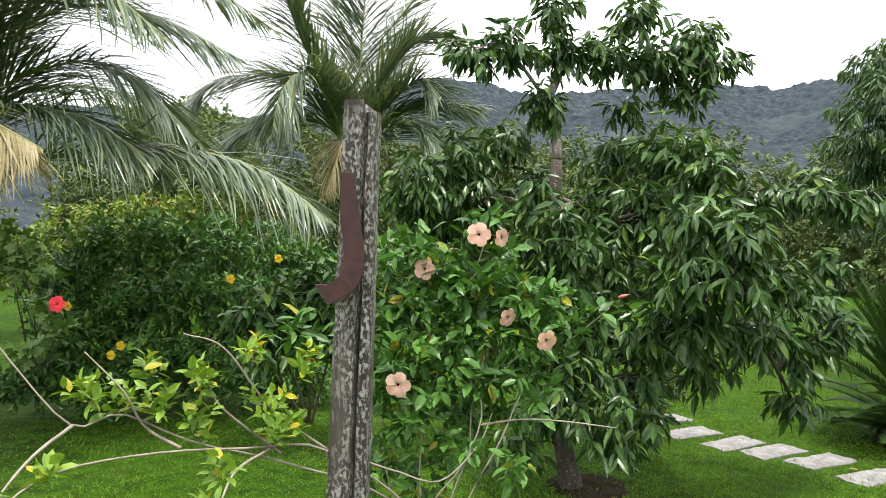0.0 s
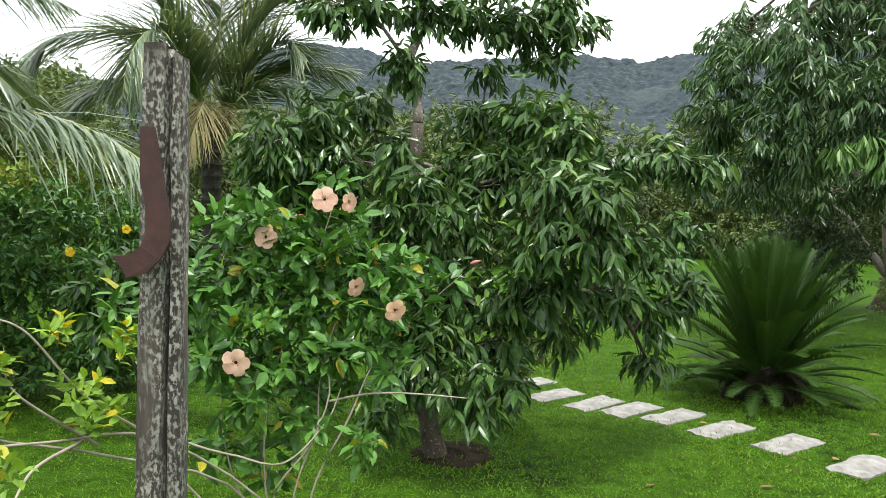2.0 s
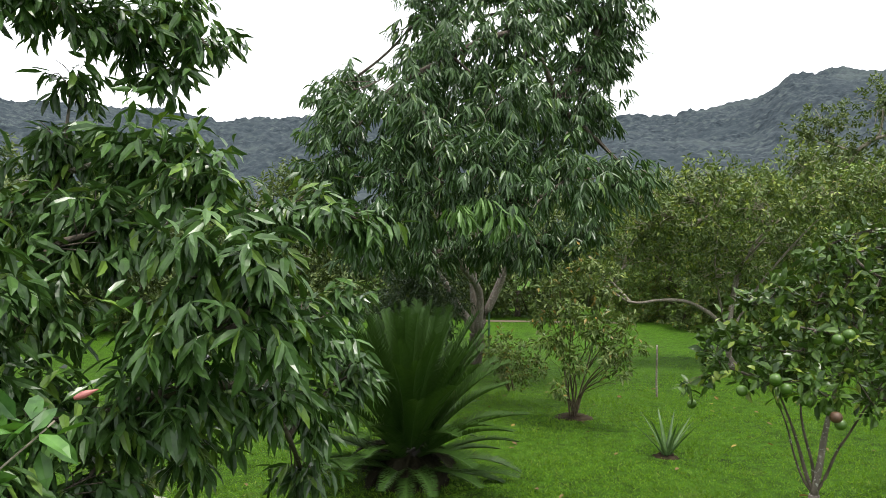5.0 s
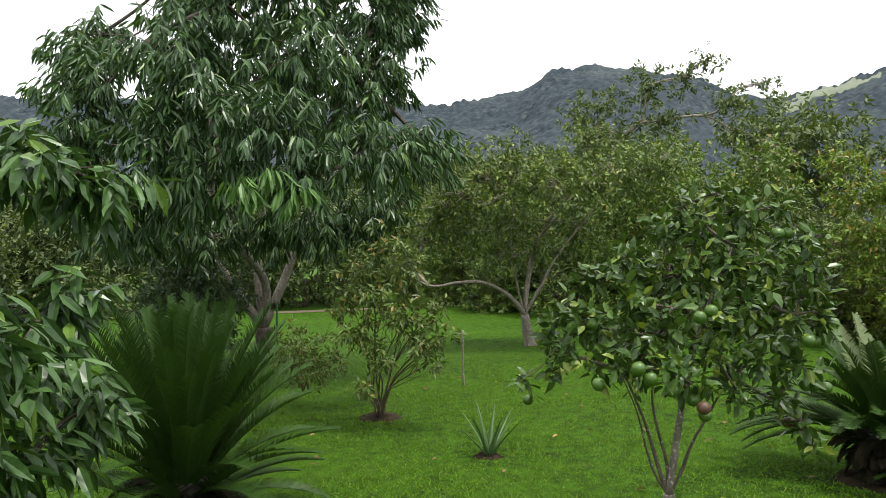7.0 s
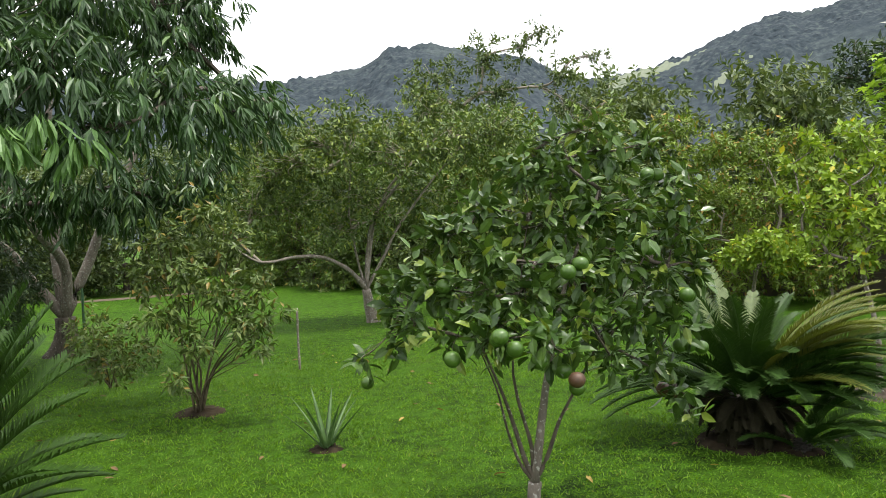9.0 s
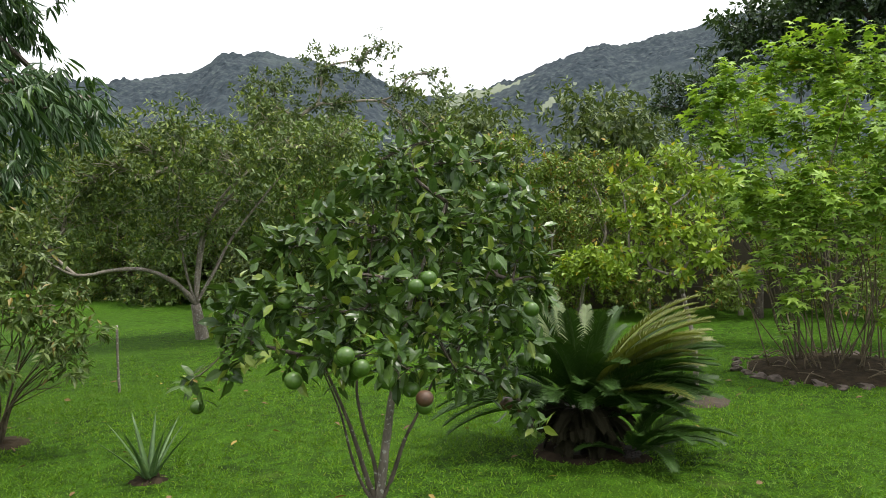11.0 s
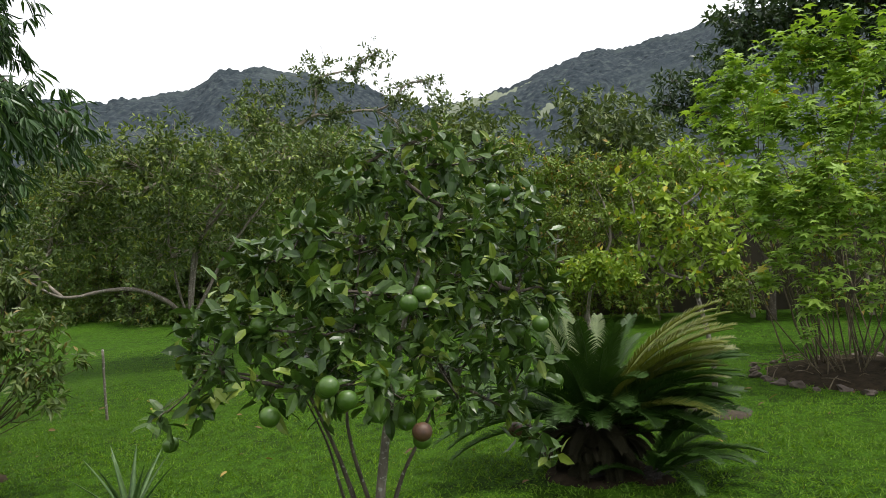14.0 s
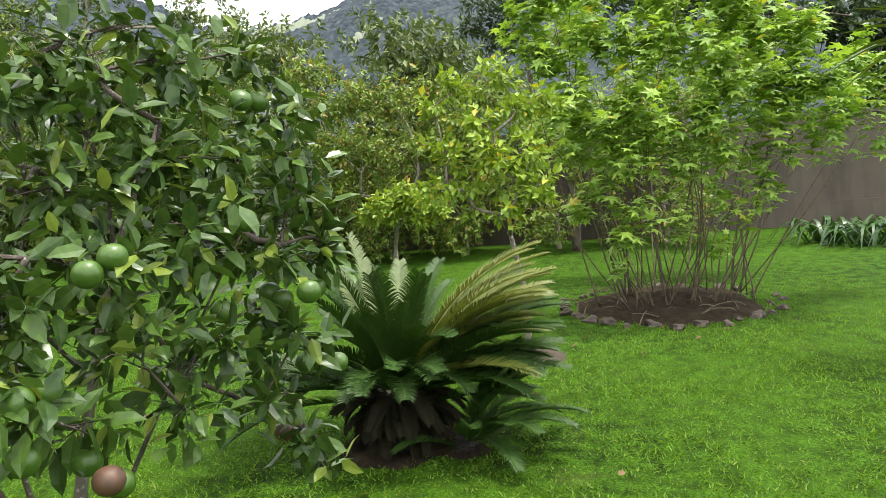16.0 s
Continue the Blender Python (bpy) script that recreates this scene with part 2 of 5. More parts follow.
def thing(name, label, category, at=(0, 0, 0), group="", kind=""):
    ob = new(name)
    ob.location = at
    ob.empty_display_size = 0.1
    return tagged(ob, label, category, group, kind)


def part(name, me, parent, label="", at=None):
    """Links a mesh as one part under a thing or part; its verts are in world metres unless at is given."""
    ob = new(name, me)
    ob.parent = parent
    if at is None:
        top = Vector((0, 0, 0))
        o = parent
        while o:
            top += o.location
            o = o.parent
        ob.location = -top
    else:
        ob.matrix_basis = at
    if label:
        tagged(ob, label)
    return ob


def structure(name, me, label, category):
    return tagged(new(name, me), label, category, kind="structure")


def norm(a):
    return a / np.maximum(np.linalg.norm(a, axis=-1, keepdims=True), 1e-9)


def bez(points, n):
    """A smooth curve through the given points."""
    p = np.array(points, float)
    if len(p) == 2:
        return p[0] + (p[1] - p[0]) * np.linspace(0, 1, n)[:, None]
    ext = np.vstack([2 * p[0] - p[1], p, 2 * p[-1] - p[-2]])
    out = []
    for s in np.linspace(0, len(p) - 1 - 1e-6, n):
        k, u = int(s), s - int(s)
        a, b, c, d = ext[k:k + 4]
        out.append(0.5 * (2 * b + (c - a) * u + (2 * a - 5 * b + 4 * c - d) * u**2 + (3 * b - a - 3 * c + d) * u**3))
    return np.array(out)


def tube(points, r0, r1, sides=7, n=10, rough=0.0, flare=0.0):
    """A tapered limb along a curve, with an uneven skin; flare widens its foot."""
    c = bez(points, n)
    d = norm(np.gradient(c, axis=0))
    ref = np.where(np.abs(d[:, 2:3]) > 0.9, [[1.0, 0, 0]], [[0, 0, 1.0]])
    a = norm(np.cross(d, ref))
    b = np.cross(d, a)
    u = np.linspace(0, 1, n)
    r = r0 + (r1 - r0) * u + flare * np.exp(-u * 9)
    ang = np.linspace(0, 2 * np.pi, sides, endpoint=False)
    rr = r[:, None] * (1 + rough * rng.normal(size=(n, sides)))
    v = c[:, None] + rr[..., None] * (np.cos(ang)[None, :, None] * a[:, None] + np.sin(ang)[None, :, None] * b[:, None])
    f = [(i * sides + j, i * sides + (j + 1) % sides, (i + 1) * sides + (j + 1) % sides, (i + 1) * sides + j) for i in range(n - 1) for j in range(sides)]
    f += [tuple(range(sides))[::-1], tuple((n - 1) * sides + j for j in range(sides))]
    return v.reshape(-1, 3), f


def join(pieces):
    vs, fs, k = [], [], 0
    for v, f in pieces:
        vs.append(np.asarray(v, float))
        fs += [tuple(i + k for i in face) for face in f]
        k += len(v)
    return np.vstack(vs), fs


# leaf shapes: along, across, lift, and their faces
FINE = (np.array([(0, 0, 0), (.3, -.5, .03), (.3, 0, -.02), (.3, .5, .03), (.7, -.4, .0), (.7, 0, -.05), (.7, .4, 0.0), (1, 0, -.14)]),
        [(0, 1, 2), (0, 2, 3), (1, 4, 5, 2), (2, 5, 6, 3), (4, 7, 5), (5, 7, 6)])
FOLD = (np.array([(0, 0, 0), (.42, -.5, .05), (1, 0, -.08), (.42, .5, .05)]), [(0, 1, 2), (0, 2, 3)])
PALMATE = (np.array([(0, 0, 0), (.34, 0, .02)] + [(.34 + r * math.cos(radians(a)), r * math.sin(radians(a)), z) for a, r, z in ((-152, .26, 0), (-118, .50, -.10), (-90, .27, -.02), (-60, .62, -.14), (-30, .27, .0), (0, .70, -.18), (30, .27, .0), (60, .62, -.14), (90, .27, -.02), (118, .50, -.10), (152, .26, 0))]),
           [(1, 2, 3, 4), (1, 4, 5, 6), (1, 6, 7, 8), (1, 8, 9, 10), (1, 10, 11, 12), (0, 2, 1), (0, 1, 12)])
LOBES = (np.array([(0, 0, 0), (.35, -.62, 0), (.5, -.22, .03), (.75, -.42, 0), (.72, -.14, .02), (1.05, 0, -.08), (.72, .14, .02), (.75, .42, 0), (.5, .22, .03), (.35, .62, 0), (.45, 0, -.02)]),
         [(0, 1, 2, 10), (2, 3, 4, 10), (4, 5, 6, 10), (6, 7, 8, 10), (8, 9, 0, 10)])


def leaves(pos, way, length, width, shape=FOLD, up=None, twist=0.5):
    """All leaves of a crown as one set of faces: pos and way per leaf."""
    n = len(pos)
    x = norm(way)
    ref = np.tile([0, 0, 1.0], (n, 1)) if up is None else up
    ref = ref + twist * rng.normal(size=(n, 3))
    y = norm(np.cross(ref, x))
    z = np.cross(x, y)
    tv, tf = shape
    L, W = np.broadcast_to(length, n)[:, None, None], np.broadcast_to(width, n)[:, None, None]
    v = pos[:, None] + L * tv[None, :, :1] * x[:, None] + W * tv[None, :, 1:2] * y[:, None] + L * tv[None, :, 2:3] * z[:, None]
    k = len(tv)
    base = (np.arange(n) * k).tolist()
    faces = [tuple(i + b for i in f) for b in base for f in tf]
    return v.reshape(-1, 3), faces


def sprigs(clumps, per, squash=0.85, core=0.45):
    """Twig ends spread through the clumps of a crown, and the way each points."""
    pos, way = [], []
    for x, y, z, r in clumps:
        n = max(4, int(per * (r / 0.3) ** 2))
        d = norm(rng.normal(size=(n, 3)))
        s = r * rng.uniform(0, 1, n) ** core * (1 + 0.16 * rng.normal(size=n))
        pos.append(np.array((x, y, z)) + d * s[:, None] * (1, 1, squash))
        way.append(d + 0.35 * rng.normal(size=(n, 3)))
    return np.vstack(pos), norm(np.vstack(way))


def rosettes(pos, way, count, spread, droop, stem, length, width, shape=FOLD, jitter=0.25, twist=0.5):
    """Leaves in a spiral round each twig end."""
    n = len(pos)
    a = norm(np.cross(way, rng.normal(size=(n, 3))))
    b = np.cross(way, a)
    P, D = [], []
    for k in range(count):
        ang = 2.4 * k + rng.uniform(0, 0.7, n)
        rad = np.cos(ang)[:, None] * a + np.sin(ang)[:, None] * b
        u = (k + 0.5) / count
        P.append(pos + way * (stem * (u - 0.5)))
        D.append(norm(spread * rad + way * (0.35 + 0.5 * u) + np.array((0, 0, -droop)) + 0.15 * rng.normal(size=(n, 3))))
    P, D = np.vstack(P), np.vstack(D)
    s = 1 + jitter * rng.uniform(-1, 1, len(P))
    return leaves(P, D, length * s, width * s, shape, twist=twist)


def crown_mesh(name, clumps, mat, per=30, count=7, spread=1.0, droop=0.4, stem=0.1, length=0.1, width=0.035, shape=FOLD, squash=0.85, core=0.45, twist=0.5):
    pos, way = sprigs(clumps, per, squash, core)
    v, f = rosettes(pos, way, count, spread, droop, stem, length, width, shape, twist=twist)
    return mesh_of(name, v, f, mat)


def limbs(parent, stem, clumps, mat, r=0.012, sag=0.04, name="limb", twigs=5):
    """Limbs that branch from one another out to every clump of the crown; stem: the points of the trunk they leave."""
    nodes = [(np.array(p, float), -1, 0.0) for p in stem]
    order = sorted(clumps, key=lambda c: min(np.linalg.norm(np.array(c[:3]) - p[0]) for p in nodes[:len(stem)]))
    edges = []
    for c in order:
        end = np.array(c[:3])
        cost = [np.linalg.norm(end - p) + 0.14 * way + 0.35 * max(0.0, p[2] - end[2]) for p, _, way in nodes]
        k = int(np.argmin(cost))
        p0, edge, way = nodes[k]
        length = np.linalg.norm(end - p0)
        mid = (p0 + end) / 2 + np.array((0, 0, sag * length)) + 0.09 * length * rng.normal(size=3)
        edges.append([p0, mid, end, edge, 1, c[3]])
        nodes.append((mid, len(edges) - 1, way + length / 2))
        nodes.append((end, len(edges) - 1, way + length))
    for e in reversed(edges):
        if e[3] >= 0:
            edges[e[3]][4] += e[4]
    for p0, mid, end, edge, load, cr in edges:
        ra, rb = r * math.sqrt(load) * 1.15, r * math.sqrt(max(load - 1, 0.35)) * 0.75
        bits = [tube([p0, mid, end], ra, rb, 6, 9, 0.06)]
        for q in range(twigs):
            tip = end + cr * rng.uniform(0.7, 1.05) * norm(rng.normal(size=3))
            bits.append(tube([(mid + end * (q % 3)) / (1 + q % 3), (end + tip) / 2 + 0.1 * cr * rng.normal(size=3), tip], r * 0.5, r * 0.14, 4, 5))
        v, f = join(bits)
        part(name, mesh_of(name, v, f, mat, True), parent)


# ---- ground, hills, walls ----
def ground():
    n = 90
    s = np.sinh(np.linspace(-6.2, 6.2, n)) / np.sinh(6.2) * 900
    gx, gy = np.meshgrid(s + 5, s + 5)
    gz = np.zeros_like(gx)
    v = np.stack([gx, gy, gz], -1).reshape(-1, 3)
    f = [(i * n + j, i * n + j + 1, (i + 1) * n + j + 1, (i + 1) * n + j) for i in range(n - 1) for j in range(n - 1)]
    structure("ground", mesh_of("ground", v, f, LAWN, True), "mown green lawn with worn patches", "lawn")


ground()

SKYLINE_A = [(-22.6, 8.37), (-18.7, 7.75), (-5.2, 11.31), (-1.4, 10.98), (2.0, 10.19), (15.6, 10.74), (19.0, 10.11), (22.5, 10.66), (23.0, 10.50), (26.2, 10.92), (48.4, 11.15), (52.8, 10.91), (52.8, 11.08), (55.2, 11.37), (57.7, 11.64), (59.0, 12.25), (60.3, 13.05), (62.9, 13.28)]
SKYLINE_B = [(66.5, 12.95), (70.0, 12.00), (73.3, 10.54), (75.8, 10.06), (78.7, 10.49), (81.7, 11.05), (83.9, 11.87), (86.0, 12.63), (88.2, 13.20), (89.2, 12.92), (90.6, 13.08), (92.7, 13.45), (95.5, 13.86), (98.3, 14.31)]


def hills():
    sky_line = [(-180, 5.0), (-60, 6.0)] + sorted(SKYLINE_A + SKYLINE_B) + [(125, 13.0), (150, 8.0), (180, 5.0)]
    a_known, e_known = [p[0] for p in sky_line], [p[1] for p in sky_line]
    az = np.concatenate([np.arange(-180, -40, 2.0), np.arange(-40, 115, 0.13), np.arange(115, 180.1, 2.0)])
    m = 120
    u = np.linspace(0, 1, m)
    e = np.radians(np.interp(az, a_known, e_known))
    R = 130 + 330 * u
    v = np.zeros((len(az), m, 3))
    rise = u**1.25
    top = 460 * np.tan(e)
    for i, a in enumerate(np.radians(az)):
        for k in range(m):
            p = Vector((math.sin(a) * R[k], math.cos(a) * R[k], 0))
            h = top[i] * rise[k]
            q = p + Vector((3 * noise.noise(p * 0.1), 3 * noise.noise(p * 0.1 + Vector((7, 0, 0))), 0))
            tufts = 1.8 - 2.6 * noise.voronoi(q * 0.22)[0][0] + 1.8 * noise.noise(p * 0.10) + 1.3 * noise.noise(p * 0.5) + 2.0 * max(0, noise.noise(p * 0.05))
            gully = 14.0 * noise.noise(p * 0.013) * math.sin(math.pi * u[k])
            v[i, k] = p.x + 2, p.y + 3, 1.6 * u[k] + h + gully + tufts * (0.25 + 0.75 * u[k])
    vv = v.reshape(-1, 3)
    faces = [(i * m + k, i * m + k + 1, (i + 1) * m + k + 1, (i + 1) * m + k) for i in range(len(az) - 1) for k in range(m - 1)]
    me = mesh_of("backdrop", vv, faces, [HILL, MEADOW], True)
    idx = []
    for i in range(len(az) - 1):
        for k in range(m - 1):
            w = noise.noise(Vector((az[i] * 0.35, u[k] * 9, 0)))
            on_spur = 76.6 + 1.6 * noise.noise(Vector((u[k] * 45, az[i], 2))) < az[i] < 83.5 + 2 * w and 0.83 + 0.012 * (az[i] - 74.5) + 0.08 * w < u[k] < 0.985 - 0.012 * max(0.0, az[i] - 79)
            low = 82.0 < az[i] < 93.0 and abs(u[k] - (0.62 + 0.022 * (az[i] - 82))) < 0.05 * w
            idx.append(1 if on_spur or (low and w > 0.1) else 0)
    me.polygons.foreach_set("material_index", idx)
    structure("backdrop", me, "wooded hills tinted blue-grey for haze, with a strip of pale pasture", "hills")


hills()


def wall(name, a, b, height, thick, mat, label, plinth=True):
    """A rendered garden wall with a coping and a proud foot."""
    a, b = Vector((*a, 0)), Vector((*b, 0))
    d = (b - a).normalized()
    s = Vector((-d.y, d.x, 0))
    ob = thing(name, label, "wall", a, kind="structure")

    def slab(nm, lo, hi, t):
        n = 24
        vs, fs = [], []
        for k in range(n + 1):
            p = a.lerp(b, k / n)
            for off, z in ((-t / 2, lo), (t / 2, lo), (t / 2, hi), (-t / 2, hi)):
                q = p + s * off
                vs.append((q.x, q.y, z + 0.012 * noise.noise(q * 2)))
        for k in range(n):
            for j in range(4):
                fs.append((4 * k + j, 4 * k + (j + 1) % 4, 4 * k + 4 + (j + 1) % 4, 4 * k + 4 + j))
        fs += [(3, 2, 1, 0), tuple(4 * n + j for j in range(4))]
        part(nm, mesh_of(nm, vs, fs, mat), ob)

    slab("wall_face", -0.2, height, thick)
    slab("coping", height, height + 0.06, thick + 0.08)
    if plinth:
        slab("plinth", -0.2, 0.38, thick + 0.1)


wall("wall_east", (14.9, -11.0), (16.1, 5.0), 1.75, 0.2, WALL, "stained grey-brown rendered garden wall")
wall("wall_northeast", (16.2, 5.15), (22.0, 19.0), 1.75, 0.2, WALL, "stained rendered garden wall behind the hedge")
wall("wall_north", (-22.0, 12.8), (-11.2, 14.2), 1.5, 0.2, TERRACOTTA, "terracotta rendered wall behind the bushes")


# ---- lawn details ----
def grass():
    """Blades over the near lawn, short and leaning every way, thinning out with distance."""
    n = 420000
    x = rng.uniform(-4.5, 13, n)
    y = rng.uniform(-1.5, 12, n)
    keep = rng.uniform(size=n) < np.clip(1.75 - np.hypot(x - 4.2, y - 3.4) / 5.2, 0.12, 1)
    x, y = x[keep], y[keep]
    n = len(x)
    pos = np.stack([x, y, np.full(n, -0.004)], -1)
    way = np.stack([rng.normal(0, 0.95, n), rng.normal(0, 0.95, n), np.full(n, 0.8)], -1)
    tall = np.array([0.75 + 0.5 * noise.noise(Vector((a * 1.7, b * 1.7, 0))) + 0.35 * noise.noise(Vector((a * 7, b * 7, 3))) for a, b in zip(x, y)])
    v, f = leaves(pos, way, rng.uniform(0.024, 0.054, n) * tall, 0.0075, FOLD, up=rng.normal(size=(n, 3)))
    ob = new("grass", mesh_of("grass", v, f, GRASS))
    tagged(ob, "short green lawn grass blades", "grass", kind="stuff")


grass()


def fallen_leaves():
    n = 170
    pos = np.stack([rng.uniform(0.5, 9.5, n), rng.uniform(0.0, 9.0, n), rng.uniform(0.016, 0.03, n)], -1)
    way = np.stack([rng.normal(size=n), rng.normal(size=n), 0.15 * rng.normal(size=n)], -1)
    v, f = leaves(pos, way, rng.uniform(0.04, 0.09, n), 0.028, FINE, twist=0.3)
    tagged(new("fallen_leaf_litter", mesh_of("fallen_leaf_litter", v, f, DEADLEAF)), "scattered dry brown and yellow fallen leaves", "leaves", kind="stuff")


fallen_leaves()


def disc(name, x, y, r, mat, label, category, z=0.02, parent=None):
    """A low uneven patch of bare earth."""
    k, rings = 28, 5
    v, f = [(x, y, z + 0.025)], []
    for q in range(1, rings + 1):
        for j in range(k):
            a = 2 * math.pi * j / k
            rr = r * q / rings * (1 + 0.16 * noise.noise(Vector((math.cos(a) * 2 + x, math.sin(a) * 2 + y, 0))))
            zz = (z + 0.03 * noise.noise(Vector((rr * 6 + x, a * 3, y)))) * (1 - (q / rings) ** 3) + 0.004 - 0.02 * (q == rings)
            v.append((x + rr * math.cos(a), y + rr * math.sin(a), zz))
    for j in range(k):
        f.append((0, 1 + j, 1 + (j + 1) % k))
        for q in range(rings - 1):
            s = 1 + q * k
            f.append((s + j, s + k + j, s + k + (j + 1) % k, s + (j + 1) % k))
    me = mesh_of(name, v, f, mat, True)
    if parent:
        return part(name, me, parent)
    return tagged(new(name, me), label, category, kind="structure")


def stepping_stone(at, turn, w=0.50, d=0.245):
    me = bpy.data.meshes.new("stepping_stone")
    bm = bmesh.new()
    bmesh.ops.create_grid(bm, x_segments=8, y_segments=7, size=0.5)
    for vv in bm.verts:
        edge = max(abs(vv.co.x), abs(vv.co.y)) > 0.49
        vv.co.x *= w * (1 + 0.03 * rng.normal() * edge)
        vv.co.y *= d * (1 + 0.03 * rng.normal() * edge)
        vv.co.z = 0.016 + 0.003 * rng.normal() - 0.008 * edge
    rim = [e for e in bm.edges if e.is_boundary]
    ext = bmesh.ops.extrude_edge_only(bm, edges=rim)
    for vv in [g for g in ext["geom"] if isinstance(g, bmesh.types.BMVert)]:
        vv.co.z = -0.03
    bm.normal_update()
    bm.to_mesh(me)
    bm.free()
    me.materials.append(SLAB)
    ob = new("stepping_stone", me)
    ob.matrix_basis = pose(at[0], at[1], 0, 0, 0, turn)
    tagged(ob, "pale rough square stepping stone set in the lawn", "stepping stone", "stepping stones across the lawn")


STONES = [(1.32, 6.74), (1.61, 6.41), (1.75, 6.00), (2.01, 5.72), (2.25, 5.54), (2.51, 5.33), (2.72, 4.99), (3.03, 4.65), (3.27, 4.21), (3.55, 3.85)]
for s in STONES:
    stepping_stone(s, 33 + 4 * rng.normal())


# ---- lichened post with its iron bracket ----
def post():
    ob = thing("wooden_post", "weathered split wooden post covered with grey lichen", "post")
    foot, top = (-0.25, 1.65, -0.05), (-0.21, 1.65, 1.93)
    c = bez([foot, top], 26)
    wood, nt, bsdf = material("lichened_old_wood", 0.92)
    grain = ramp(nt, noise_tex(nt, 30, 8.0, stretch=(1, 1, 0.06)), [(0.3, (0.016, 0.012, 0.010)), (0.55, (0.06, 0.048, 0.038)), (0.8, (0.15, 0.13, 0.105))])
    patch = ramp(nt, noise_tex(nt, 9, 4.0, stretch=(1, 1, 0.5)), [(0.40, (0,) * 3), (0.55, (1,) * 3)])
    speck = ramp(nt, noise_tex(nt, 120, 6.0, stretch=(1, 1, 0.6)), [(0.48, (0,) * 3), (0.60, (0.7,) * 3)])
    both_l = mix(nt, 1.0, patch, speck, "MULTIPLY")
    col = mix(nt, both_l, grain, (0.34, 0.34, 0.29))
    col = mix(nt, mix(nt, 1.0, ramp(nt, noise_tex(nt, 75, 8.0, stretch=(1, 1, 0.22)), [(0.56, (0,) * 3), (0.66, (0.6,) * 3)]), (0.8,) * 3, "MULTIPLY"), col, (0.27, 0.28, 0.235))
    nt.links.new(col, bsdf.inputs["Base Color"])
    bump(nt, bsdf, noise_tex(nt, 45, 8.0, stretch=(1, 1, 0.12)), 0.9, 0.008)
    # ring of the cross-section, with a long split on its near side
    ring = np.array([(-.047, -.030), (-.020, -.040), (0.004, -.041), (.012, -.012), (.020, -.036), (.042, -.034), (.049, .0), (.042, .034), (0, .042), (-.040, .036), (-.05, .0)])
    k, n = len(ring), len(c)
    vs, fs = [], []
    for i, p in enumerate(c):
        wob = 1.28 - 0.34 * i / n + 0.03 * noise.noise(Vector((0, 0, i * 0.5)))
        for j, (x, y) in enumerate(ring):
            q = 0.004 * noise.noise(Vector((j * 3.1, i * 0.7, 4)))
            vs.append((p[0] + (x + q) * wob, p[1] + (y + q) * wob, p[2] + ((0.012 * noise.noise(Vector((j, 2, 5))) - (0.03 if 3 <= j <= 7 else 0)) if i == n - 1 else 0)))
    for i in range(n - 1):
        for j in range(k):
            fs.append((i * k + j, i * k + (j + 1) % k, (i + 1) * k + (j + 1) % k, (i + 1) * k + j))
    fs.append(tuple((n - 1) * k + j for j in range(k)))
    part("shaft", mesh_of("shaft", vs, fs, wood), ob)
    # bracket: a flat iron hook, narrow above, with an upturned toe
    out = [(-0.25, 1.57, 1.74), (-0.22, 1.57, 1.74), (-0.21, 1.57, 1.68), (-0.20, 1.57, 1.61), (-0.19, 1.58, 1.55), (-0.19, 1.58, 1.49), (-0.21, 1.57, 1.45), (-0.24, 1.57, 1.42), (-0.28, 1.56, 1.41), (-0.29, 1.56, 1.43), (-0.31, 1.55, 1.46), (-0.28, 1.56, 1.46), (-0.25, 1.56, 1.48), (-0.24, 1.57, 1.51), (-0.24, 1.57, 1.57), (-0.25, 1.56, 1.62), (-0.25, 1.57, 1.67)]
    out = np.array(out)
    out[:, 1] = out[:, 1].mean() + (out[:, 1] - out[:, 1].mean()) * 0.3
    n = len(out)
    back = out + np.array((0, 0.014, 0))
    fs = [tuple(range(n))[::-1], tuple(range(n, 2 * n))] + [(i, (i + 1) % n, n + (i + 1) % n, n + i) for i in range(n)]
    part("bracket", mesh_of("bracket", np.vstack([out, back]), fs, RUST), ob, "flat rusted iron hook")


post()


